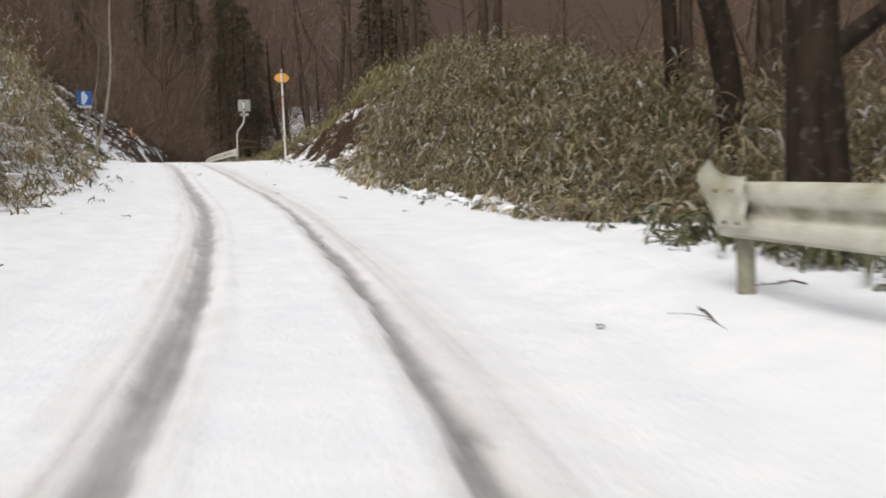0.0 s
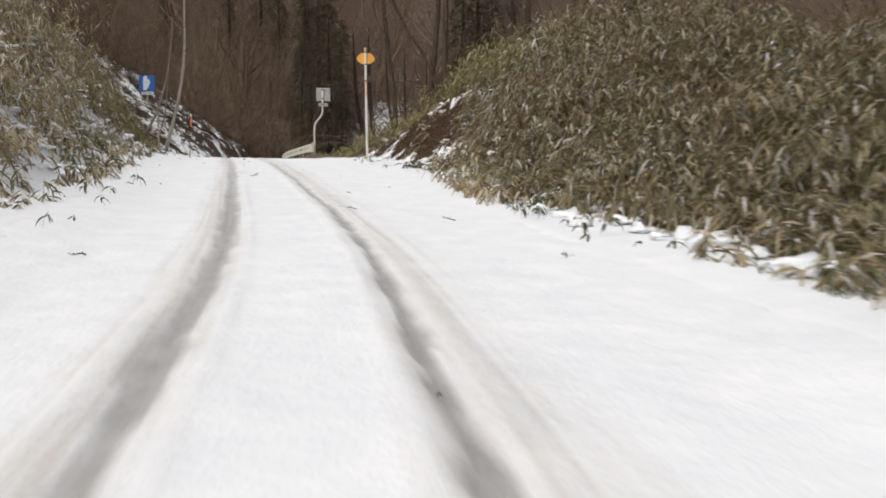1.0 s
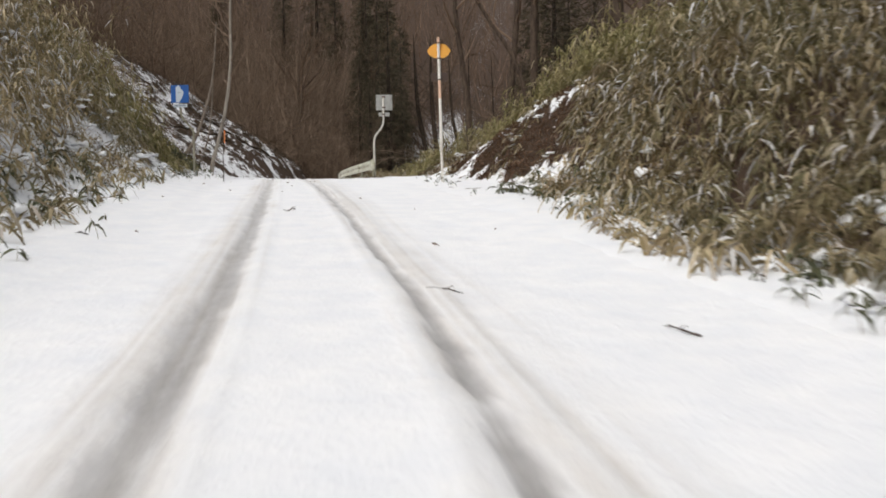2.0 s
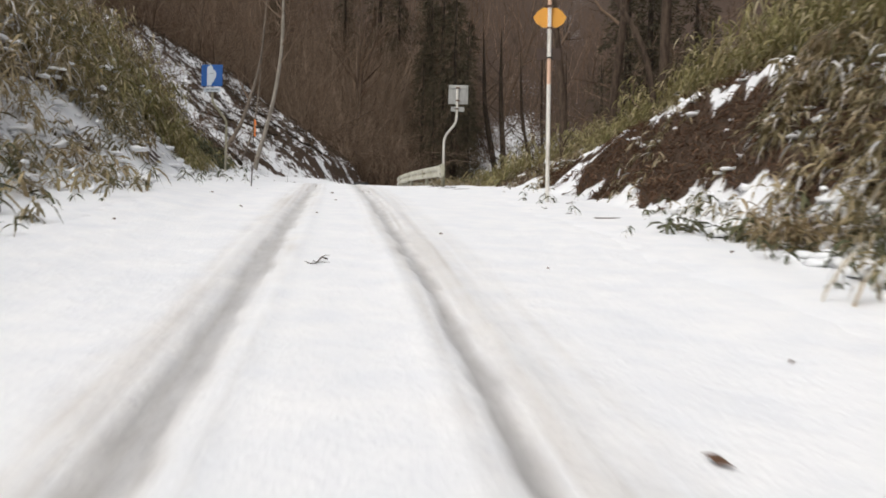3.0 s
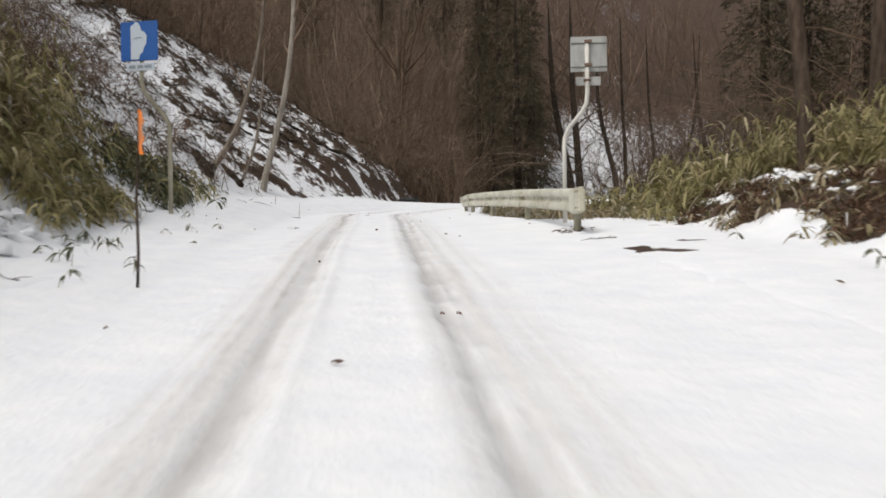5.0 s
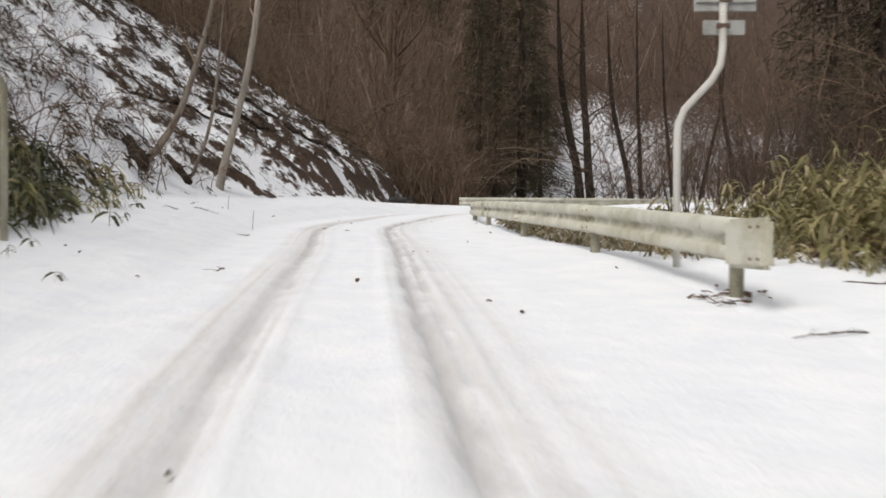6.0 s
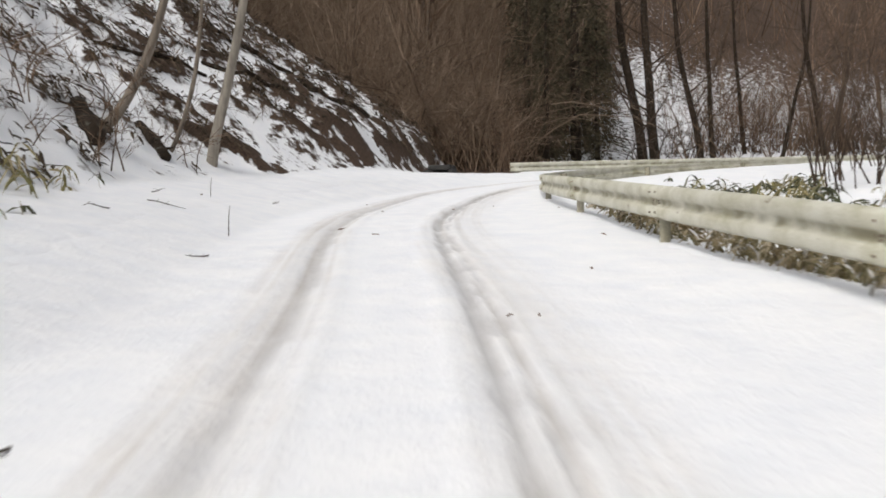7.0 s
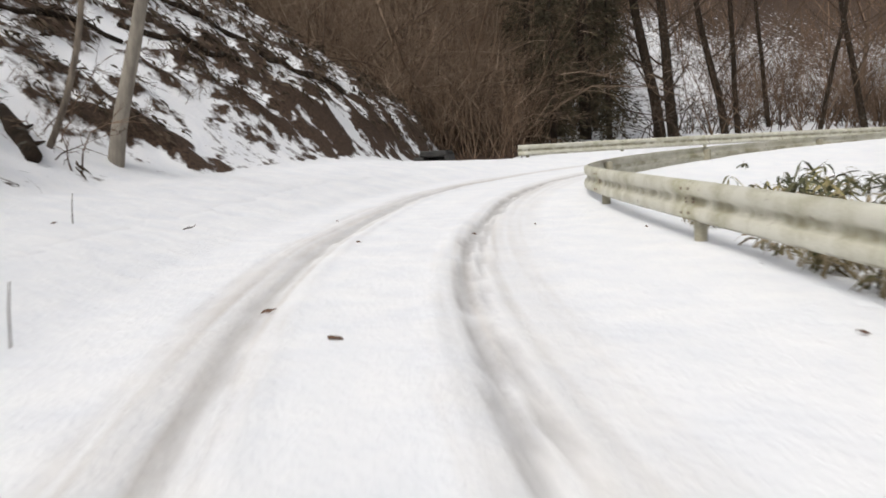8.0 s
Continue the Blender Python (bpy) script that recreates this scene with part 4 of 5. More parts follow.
def stuff_mesh(name, pieces, mat):
    v, f, k = [], [], 0
    for pv, pf in pieces:
        v.append(pv)
        f += (pf + k).tolist()
        k += len(pv)
    me = bpy.data.meshes.new(name)
    me.from_pydata(np.concatenate(v).tolist(), [], f)
    me.materials.append(mat)
    me.shade_smooth()
    return me


def brush(name, x, y, height, seed, mat, label, stems=6, twigs=7, spread=0.45, thick=0.016, kind="stuff"):
    """Leafless shrubs: stems that fan out of one root, each with twigs and side twigs."""
    r = np.random.default_rng(seed)
    n = len(x)
    z, _ = land(x, y)
    root = np.repeat(np.stack([x, y, z - 0.1], -1), stems, 0) + r.normal(0, 0.12, (n * stems, 3)) * [1, 1, 0]
    h = np.repeat(height, stems) * r.uniform(0.55, 1.15, n * stems)
    way = np.stack([r.normal(0, spread, n * stems), r.normal(0, spread, n * stems), np.ones(n * stems)], -1)
    way /= np.linalg.norm(way, axis=1)[:, None]
    mid = root + way * h[:, None] * 0.5
    tip = mid + (way + r.normal(0, 0.22, way.shape)) * h[:, None] * 0.5
    pieces = [prisms(root, mid, thick * (0.6 + h / 5), thick * 0.7 * (0.6 + h / 5)), spikes(mid, tip, thick * 0.7 * (0.6 + h / 5))]
    for level, (count, lo, size) in enumerate(((twigs, 0.2, 0.42), (2, 0.3, 0.5))):
        src_a, src_b = (mid, tip) if level == 0 else (a, b)
        start = np.repeat(src_a if level else root + (mid - root) * 0.3, count, 0)
        end = np.repeat(src_b, count, 0)
        f = r.uniform(lo, 1, len(start))[:, None]
        long = np.linalg.norm(end - start, axis=1)[:, None]
        a = start + (end - start) * f
        d = (end - start) / long + r.normal(0, 0.55, start.shape)
        b = a + d * long * size * r.uniform(0.5, 1.1, (len(a), 1))
        pieces.append(spikes(a, b, np.full(len(a), thick * (0.42, 0.3)[level])))
    return tagged(new(name, stuff_mesh(name, pieces, mat)), label, "brush", kind=kind)


def arching_brush(name, x, y, height, seed, mat, label, stems=4, twigs=9, reach=0.8, thick=0.02):
    """Leafless shrubs and low boughs: stems that rise and arch over, fringed with thin side twigs."""
    r = np.random.default_rng(seed)
    z, _ = land(x, y)
    n = len(x) * stems
    p = np.repeat(np.stack([x, y, z - 0.1], -1), stems, 0) + r.normal(0, 0.2, (n, 3)) * [1, 1, 0]
    h = (np.repeat(height, stems) * r.uniform(0.6, 1.15, n))[:, None]
    turn = r.uniform(0, 2 * np.pi, n)
    flat = np.stack([np.cos(turn), np.sin(turn), 0 * turn], -1)
    d = np.stack([r.normal(0, 0.2, n), r.normal(0, 0.2, n), np.ones(n)], -1)
    bend = r.uniform(0.25, 1.0, n)[:, None] * reach
    pieces, thin = [], thick * (0.5 + h[:, 0] / 6)
    for k in range(6):
        d = d + flat * bend * 0.45 + r.normal(0, 0.16, d.shape) - [0, 0, 0.06 * k]
        d /= np.linalg.norm(d, axis=1)[:, None]
        q = p + d * h / 5
        pieces.append(prisms(p, q, thin * (1 - 0.15 * k), thin * (0.85 - 0.15 * k)))
        if k > 0:
            f = r.uniform(0, 1, (n * twigs // 4, 1))
            i = r.integers(0, n, len(f))
            a = p[i] + (q - p)[i] * f
            w = d[i] * 0.6 + r.normal(0, 0.55, (len(i), 3)) + [0, 0, 0.12]
            b = a + w * h[i] * r.uniform(0.10, 0.30, (len(i), 1))
            pieces.append(spikes(a, b, thick * 0.4 * np.ones(len(i))))
            j = np.repeat(np.arange(len(i)), 2)
            c = a[j] + (b - a)[j] * r.uniform(0.25, 0.9, (len(j), 1))
            e = c + ((b - a)[j] * 0.45 + r.normal(0, 0.10, (len(j), 3)) * h[i[j]] * 0.5)
            pieces.append(spikes(c, e, thick * 0.28 * np.ones(len(j))))
        p = q
    return tagged(new(name, stuff_mesh(name, pieces, mat)), label, "brush", kind="stuff")


def spread_out(n, x0, x1, y0, y1, seed, test):
    r = np.random.default_rng(seed)
    x, y = r.uniform(x0, x1, n), r.uniform(y0, y1, n)
    near, off = along(x, y)
    py = MID[near, 1]
    e = np.abs(off) - np.where(off > 0, left_foot(py), right_foot(py))
    keep = test(x, y, off, py, e, r)
    return x[keep], y[keep], r


def far_woods():
    x, y, r = spread_out(2000, -90, 55, 20, 165, 9, lambda x, y, off, py, e, r: (np.abs(off) > 20) & ((y > 84) | (np.abs(off) > 26)) & ((x < -21) | (x > 4) | (off < 0) | (off > 27)))
    ob = brush("far_woods", x, y, r.uniform(4, 10, len(x)), 10, TWIG, "distant leafless brown woods on the hillside", 2, 8, 0.28, 0.026)
    ob["category"] = "woods"


far_woods()
x, y, r = spread_out(950, -50, -18.5, 74, 105, 21, lambda x, y, off, py, e, r: (off > 0) & (e > 0.4) & ((x < -20.5) | (e > 10)))
brush("hill_brush", x, y, r.uniform(1.8, 4.6, len(x)), 22, TWIG, "brown leafless shrubs crowding the slope past the bend", 5, 6, 0.4, 0.018)
x, y, r = spread_out(330, -44, -25, 77, 104, 39, lambda x, y, off, py, e, r: (off > 0) & (e > 2))
brush("hill_thicket", x, y, r.uniform(4, 9, len(x)), 40, TWIG_PALE, "tall brown leafless thicket with spreading branches", 4, 8, 0.42, 0.022)
x, y, r = spread_out(800, -42, 12, 80, 116, 31, lambda x, y, off, py, e, r: (off > 0) & (e > 6) & (e > r.uniform(11, 24, len(x)) + 7 * (x < -13)) & (x > -21))
brush("hill_brush", x, y, r.uniform(2.5, 5.5, len(x)), 32, TWIG, "brown leafless shrubs high on the snowy slope", 5, 6, 0.35, 0.018)
x, y, r = spread_out(900, -15, 16, 75, 108, 35, lambda x, y, off, py, e, r: (off > 0) & (e > 1.5) & (r.random(len(x)) < np.clip((x + 15) / 7, 0.05, 0.6)))
brush("slope_brush", x, y, r.uniform(2.2, 5.5, len(x)), 36, TWIG, "spreading reddish-brown shrubs on the snowy slope", 4, 8, 0.5, 0.02)
x, y, r = spread_out(900, -13, 18, 50, 98, 23, lambda x, y, off, py, e, r: ((off < 0) & (e > 3.0) & (py > 48)) | ((off > 0) & (e > 1) & (py > 76) & (r.random(len(x)) < 0.15)))
brush("sapling_thicket", x, y, r.uniform(1.6, 4.4, len(x)), 24, BARK_GREY, "thicket of thin dark brown saplings in the snow", 4, 7, 0.2, 0.017)
x, y, r = spread_out(1100, -32, -12, 40, 73, 25, lambda x, y, off, py, e, r: (off > 0) & (e > 0.9) & (e < 12) & (y > 41) & (y < 72) & (value_noise(x / 1.1, y / 1.1, 41) > -0.08))
brush("bank_brush", x, y, r.uniform(0.25, 0.9, len(x)), 26, TWIG, "low dead brown twigs poking from the snowy bank", 6, 4, 1.1, 0.010)
x, y, r = spread_out(900, -30, -14, 40, 53, 37, lambda x, y, off, py, e, r: (off > 0) & (e > 2.5) & (e < 11) & (r.random(len(x)) < 0.75 - 0.65 * smooth(44, 48, y)))
brush("bank_brush", x, y, r.uniform(0.5, 1.7, len(x)), 38, TWIG, "brown leafless shrubs above the bamboo grass on the bank", 5, 5, 0.5, 0.012)
x, y, r = spread_out(520, -52, -18.5, 76, 108, 41, lambda x, y, off, py, e, r: (off > 0) & (e > 0.8) & ((x < -21.5) | (e > 14)))
arching_brush("hill_boughs", x, y, r.uniform(2.5, 7.5, len(x)), 42, TWIG_PALE, "pale brown arching leafless boughs on the slope past the bend", 4, 10, 0.9, 0.022)
x, y, r = spread_out(330, -48, -24, 46, 80, 43, lambda x, y, off, py, e, r: (off > 0) & (e > 8.5) & (y < 76))
arching_brush("bank_top_boughs", x, y, r.uniform(2.0, 6.0, len(x)), 44, TWIG, "brown leafless boughs arching over the top of the bank", 4, 9, 0.9, 0.02)
x, y, r = spread_out(420, -26, -14, 38, 47.5, 45, lambda x, y, off, py, e, r: (off > 0) & (e > 2.6) & (e < 10) & (r.random(len(x)) < 1.0 - 0.8 * smooth(43, 47.5, y)))
arching_brush("bank_boughs", x, y, r.uniform(0.8, 2.4, len(x)), 46, TWIG, "brown leafless shrubs arching above the bamboo grass on the bank", 5, 9, 0.9, 0.014)
x, y, r = spread_out(70, -13.5, -1, 66, 84, 49, lambda x, y, off, py, e, r: (np.abs(off) > 6.5) & ((off < 0) | (e > 0.6)) & (x + 0.5 * (y - 66) > -11))
arching_brush("roadside_shrubs", x, y, r.uniform(2.2, 5.0, len(x)), 50, BARK_GREY, "dark many-stemmed leafless shrubs with spreading branches", 4, 12, 0.75, 0.03)
x, y, r = spread_out(60, -27, -18, 46, 57, 51, lambda x, y, off, py, e, r: (off > 0) & (e > 0.5) & (e < 7))
arching_brush("bank_shrubs", x, y, r.uniform(0.8, 2.4, len(x)), 52, TWIG, "brown leafless branches arching over the snowy bank", 3, 7, 1.2, 0.02)
x, y, r = spread_out(190, -6, 20, 46, 80, 53, lambda x, y, off, py, e, r: (off < 0) & (e > 3.5))
arching_brush("wood_boughs", x, y, r.uniform(2.5, 7.0, len(x)), 54, TWIG, "brown leafless boughs filling the wood behind the bank", 4, 9, 0.8, 0.022)
x, y, r = spread_out(75, -40, -21.5, 75.5, 86, 55, lambda x, y, off, py, e, r: (off > 0) & (e > 1))
arching_brush("hill_branches", x, y, r.uniform(5.0, 10.0, len(x)), 56, TWIG_PALE, "long pale brown branches arching across the wooded slope", 3, 14, 1.5, 0.034)
x, y, r = spread_out(270, -19, 8, 82, 114, 47, lambda x, y, off, py, e, r: (off > 0) & (e > 3) & (x > -17))
arching_brush("slope_boughs", x, y, r.uniform(1.5, 4.5, len(x)), 48, BARK_GREY, "dark bare boughs lying over the snowy slope", 3, 10, 1.7, 0.03)
x, y, r = spread_out(450, -45, -20, 44, 80, 33, lambda x, y, off, py, e, r: (off > 0) & (e > 10) & (y < 74))
brush("bank_top_brush", x, y, r.uniform(1.6, 4.0, len(x)), 34, TWIG, "brown leafless shrubs along the top of the bank", 5, 6, 0.4, 0.018)
x, y, r = spread_out(200, -5, 34, 6, 56, 27, lambda x, y, off, py, e, r: (off < 0) & (e > 6) & (py < 50))
brush("wood_brush", x, y, r.uniform(1.5, 4.5, len(x)), 28, TWIG, "brown leafless undergrowth of the wood", 5, 6, 0.35, 0.016)
x, y, r = spread_out(180, -45, -10, 12, 46, 29, lambda x, y, off, py, e, r: (off > 0) & (e > 6) & (py < 48))
brush("wood_brush", x, y, r.uniform(1.2, 3.5, len(x)), 30, TWIG, "brown leafless shrubs above the bamboo grass", 5, 6, 0.4, 0.014)


# ---- bamboo grass ----
def blades(base, way, length, width, droop, r):
    """Leaves as folded blades: arrays of bases and directions to vertices and faces."""
    n = len(base)
    up = np.tile([0, 0, 1.0], (n, 1))
    side = np.cross(way, up) + 1e-6
    side /= np.linalg.norm(side, axis=1)[:, None]
    roll = r.uniform(-0.9, 0.9, n)[:, None]
    nrm = np.cross(side, way)
    side = side * np.cos(roll) + nrm * np.sin(roll)
    L, W, D = length[:, None], width[:, None], droop[:, None]
    down = np.array([0, 0, -1.0])
    m1, m2 = base + way * L * 0.33 + down * D * L * 0.10, base + way * L * 0.68 + down * D * L * 0.42
    tip = base + way * L * 0.95 + down * D * L * 0.95
    v = np.stack([base, m1 - side * W, m1 + side * W, m2 - side * W * 0.85, m2 + side * W * 0.85, tip], 1).reshape(-1, 3)
    k = np.arange(n)[:, None] * 6
    tri = np.concatenate([k + [0, 2, 1], k + [3, 4, 5]])
    quad = k + [1, 2, 4, 3]
    return v, tri, quad


def grass_mesh(name, x, y, z, height, r, mat, leaves=7, size=1.0):
    n = len(x)
    lean = r.normal(0, 0.28, (n, 2))
    root = np.stack([x, y, z - 0.05], -1)
    top = root + np.stack([lean[:, 0] * height, lean[:, 1] * height, height], -1)
    f = r.uniform(0.35, 1.0, (n, leaves))
    base = (root[:, None] + (top - root)[:, None] * f[..., None]).reshape(-1, 3)
    a = r.uniform(0, 2 * np.pi, n * leaves)
    el = r.uniform(-0.6, 0.6, n * leaves)
    way = np.stack([np.cos(a) * np.cos(el), np.sin(a) * np.cos(el), np.sin(el)], -1)
    v, tri, quad = blades(base, way, r.uniform(0.16, 0.33, n * leaves) * size, r.uniform(0.012, 0.022, n * leaves) * size, r.uniform(0.4, 1.35, n * leaves), r)
    me = bpy.data.meshes.new(name)
    me.from_pydata(v.tolist(), [], tri.tolist() + quad.tolist())
    me.materials.append(mat)
    return me, root, top


def stems_mesh(name, root, top, radius, mat):
    n = len(root)
    c = np.array([[1, 0, 0], [-0.5, 0.87, 0], [-0.5, -0.87, 0]]) * radius
    v = np.concatenate([root[:, None] + c, top[:, None] + c * 0.5], 1).reshape(-1, 3)
    k = np.arange(n)[:, None] * 6
    f = np.concatenate([k + [0, 1, 4, 3], k + [1, 2, 5, 4], k + [2, 0, 3, 5]])
    me = bpy.data.meshes.new(name)
    me.from_pydata(v.tolist(), [], f.tolist())
    me.materials.append(mat)
    return me


def scatter(n, side, p0, p1, e0, e1, seed, gap=0.0, gap_scale=2.0):
    """Places on one side of the road, by the stretch of road and the distance past the bank's foot."""
    r = np.random.default_rng(seed)
    py, e = r.uniform(p0, p1, n), r.uniform(e0, e1, n)
    i = np.searchsorted(MID[:, 1], py)
    d = (left_foot(py) if side > 0 else right_foot(py)) + e
    x = MID[i, 0] - WAY[i, 1] * d * side
    y = MID[i, 1] + WAY[i, 0] * d * side
    keep = value_noise(x / gap_scale, y / gap_scale, seed) + 0.5 > gap
    return x[keep], y[keep], e[keep], py[keep], r


def bamboo_patch(label, x, y, z, height, r, mat, leaves=7, size=1.0):
    t = thing("bamboo_grass", (float(x.mean()), float(y.mean()), float(z.min())), label, "bamboo grass", "bamboo grass", "stuff")
    me, root, top = grass_mesh("leaves", x, y, z, height, r, mat, leaves, size)
    part("leaves", me, mat, t)
    part("stems", stems_mesh("stems", root[::3], top[::3], 0.005, STEM), STEM, t)


def bamboo():
    jobs = (  # plants, side, stretch, past the foot, height, gaps, material, leaf size
        (7000, -1, 9.5, 25.2, 0.1, 6.0, 0.95, 0.06, SASA, 0.9), (1300, -1, 8.5, 25.6, -0.4, 0.5, 0.36, 0.55, SASA, 1.0), (5200, -1, 25, 48, 1.8, 7.5, 1.0, 0.06, SASA_GREEN, 0.95), (420, -1, 42, 48, 0.0, 3.0, 1.15, 0.25, SASA_GREEN, 1.2), (450, -1, 26, 46, -0.2, 1.6, 0.3, 0.72, SASA, 1.0),
        (4600, 1, 9, 34, 1.3, 7.2, 1.05, 0.16, SASA_SNOWY, 0.95), (1900, 1, 33, 42.5, 0.9, 5.0, 0.85, 0.2, SASA, 1.0), (600, 1, 12, 43, 0.2, 2.1, 0.36, 0.5, SASA_SNOWY, 1.1), (420, 1, 9, 25, 0.6, 1.7, 0.75, 0.3, SASA_SNOWY, 1.0), (1500, 1, 33, 45.5, 2.2, 8, 0.75, 0.3, SASA_SNOWY, 1.0), (220, 1, 22, 42, -0.1, 1.2, 0.3, 0.5, SPRIG_GREEN, 1.2), (900, -1, 43.5, 58, -1.35, 0.6, 0.30, 0.3, SASA, 0.9), (170, -1, 47, 62, -0.5, 3.2, 0.34, 0.3, SPRIG_GREEN, 1.5), (90, -1, 47, 62, -0.5, 3.2, 0.34, 0.4, SASA_GREEN, 1.2), (420, -1, 2, 9.5, 0.2, 3.5, 0.5, 0.35, SASA, 1.1), (80, -1, 2, 9, -1.4, 0.3, 0.22, 0.45, SPRIG_GREEN, 1.1), (260, 1, 44, 52, -0.2, 3.5, 0.4, 0.5, SASA_GREEN, 1.2),
        (420, 1, 38.5, 42.2, 0.3, 2.0, 1.0, 0.1, SASA_GREEN, 1.15), (150, 1, 43.5, 48, 0.0, 1.6, 0.4, 0.3, SPRIG_GREEN, 1.25), (800, -1, 24, 28.3, 0.8, 2.8, 0.4, 0.15, SASA, 1.0), (420, -1, 23.5, 29, -0.1, 1.4, 0.3, 0.55, SASA_SNOWY, 1.0), (420, -1, 27, 43, 0.15, 1.9, 0.25, 0.5, SASA, 0.9), (700, 1, 14, 30, 3.0, 8.0, 1.5, 0.3, SASA_SNOWY, 0.95),
        (900, 1, 27, 42.3, 2.4, 7.0, 2.0, 0.1, SASA_SNOWY, 1.0), (500, 1, 34, 42.5, 1.4, 4.0, 1.3, 0.15, SASA_GREEN, 1.0),
        (380, -1, 10, 27, -0.9, 0.5, 0.24, 0.55, SPRIG_GREEN, 1.3), (240, -1, 10, 26, -0.8, 0.4, 0.3, 0.5, SASA_SNOWY, 1.2), (160, -1, 3.5, 7.2, -1.1, 0.8, 0.34, 0.3, SPRIG_GREEN, 1.1), (420, -1, 9, 15, 1.2, 5.0, 1.5, 0.1, SASA, 0.95), (700, -1, 27, 36, 1.9, 3.6, 0.7, 0.15, SASA_GREEN, 1.0), (220, 1, 13, 34, -0.3, 1.2, 0.4, 0.5, SASA, 1.15))
    words = {-1: "olive and straw-coloured bamboo grass thicket on the snowy bank", 1: "dense olive bamboo grass dusted with snow on the bank"}
    for k, (n, side, p0, p1, e0, e1, h, gap, mat, size) in enumerate(jobs):
        x, y, e, py, r = scatter(n, side, p0, p1, e0, e1, 200 + k, gap)
        z, _ = land(x, y)
        grow = 0.35 + 0.65 * smooth(-0.3, 2.0, e) if h > 0.7 else 1.0
        grow = grow * (0.5 + 1.05 * (value_noise(x / 1.0, y / 1.0, 31) + 0.5) + 0.35 * value_noise(x / 0.45, y / 0.45, 32))
        bamboo_patch(words[side], x, y, z, h * grow * r.uniform(0.45, 1.2, len(x)), r, mat, 8, size)


bamboo()


def leaf_litter(n, side, p0, p1, e1, seed, gap, label):
    x, y, e, py, r = scatter(n, side, p0, p1, 0.0, e1, seed, gap, 0.8)
    z, bare = land(x, y)
    x, y, z = x[bare > 0.55], y[bare > 0.55], z[bare > 0.55]
    n = len(x)
    a, el = r.uniform(0, 6.28, n), r.uniform(-0.3, 1.3, n)
    way = np.stack([np.cos(a) * np.cos(el), np.sin(a) * np.cos(el), np.sin(el)], -1)
    v, tri, quad = blades(np.stack([x, y, z + r.uniform(0.0, 0.08, n)], -1), way, r.uniform(0.08, 0.24, n), r.uniform(0.005, 0.014, n), r.uniform(0.1, 1.0, n), r)
    me = bpy.data.meshes.new("leaf_litter")
    me.from_pydata(v.tolist(), [], tri.tolist() + quad.tolist())
    me.materials.append(LITTER)
    tagged(new("leaf_litter", me), label, "dead leaves", kind="stuff")


leaf_litter(30000, -1, 23.5, 43.8, 1.7, 300, 0.22, "brown dead leaves covering the cut bank")
leaf_litter(5500, 1, 13, 43, 1.9, 301, 0.5, "brown dead leaves at the foot of the bamboo grass")


def bank_litter():
    """Dead stems and leaves that hang down the snowy bank in dark clumps."""
    x, y, r = spread_out(70000, -34, -14, 41, 73.5, 310, lambda x, y, off, py, e, r: (off > 0) & (e > 0.3) & (e < 12) & (y > 42) & (y < 73) & (clumps(x, y) > np.interp(y, [44, 47, 54, 58], [0.10, 0.24, 0.2, 0.1])))
    z, _ = land(x, y)
    n = len(x)
    way = np.stack([0.75 + r.normal(0, 0.35, n), 0.1 + r.normal(0, 0.4, n), -0.35 + r.normal(0, 0.35, n)], -1)
    way /= np.linalg.norm(way, axis=1)[:, None]
    v, tri, quad = blades(np.stack([x, y, z + r.uniform(0.02, 0.22, n)], -1), way, r.uniform(0.1, 0.3, n), r.uniform(0.012, 0.034, n), r.uniform(0.1, 0.6, n), r)
    me = bpy.data.meshes.new("bank_litter")
    me.from_pydata(v.tolist(), [], tri.tolist() + quad.tolist())
    me.materials.append(BANK_LITTER)
    tagged(new("bank_litter", me), "dark dead stems and leaves hanging down the snowy bank", "dead plants", kind="stuff")


bank_litter()


def snow_lumps(name, label, x, y, z, wide, r):
    """Soft uneven cushions of snow, each a flattened rounded lump."""
    bm = bmesh.new()
    bmesh.ops.create_icosphere(bm, subdivisions=2, radius=1)
    bm.verts.ensure_lookup_table()
    ball = np.array([v.co[:] for v in bm.verts])
    tri = np.array([[v.index for v in f.verts] for f in bm.faces])
    bm.free()
    n = len(x)
    a = r.uniform(0, 6.28, n)
    ca, sa = np.cos(a)[:, None], np.sin(a)[:, None]
    long = r.uniform(0.8, 1.9, n)[:, None]
    wave = 1 + 0.3 * np.sin((ball[None, :, 0] + ball[None, :, 1]) * r.uniform(3, 6, (n, 1)) + r.uniform(0, 6, (n, 1))) + 0.22 * np.sin(ball[None, :, 0] * r.uniform(2, 5, (n, 1)) + r.uniform(0, 6, (n, 1))) + 0.2 * np.sin(ball[None, :, 1] * r.uniform(2, 5, (n, 1)) + r.uniform(0, 6, (n, 1)))
    px, py, pz = ball[None, :, 0] * long * wave, ball[None, :, 1] * wave, np.where(ball[None, :, 2] > 0, ball[None, :, 2] * 0.45, ball[None, :, 2] * 0.3) * wave * wave
    w = wide[:, None]
    v = np.stack([x[:, None] + (px * ca - py * sa) * w, y[:, None] + (px * sa + py * ca) * w, z[:, None] + pz * w], -1).reshape(-1, 3)
    f = (tri[None] + (np.arange(n) * len(ball))[:, None, None]).reshape(-1, 3)
    me = bpy.data.meshes.new(name)
    me.from_pydata(v.tolist(), [], f.tolist())
    me.materials.append(SNOW)
    me.shade_smooth()
    tagged(new(name, me), label, "snow", kind="stuff")


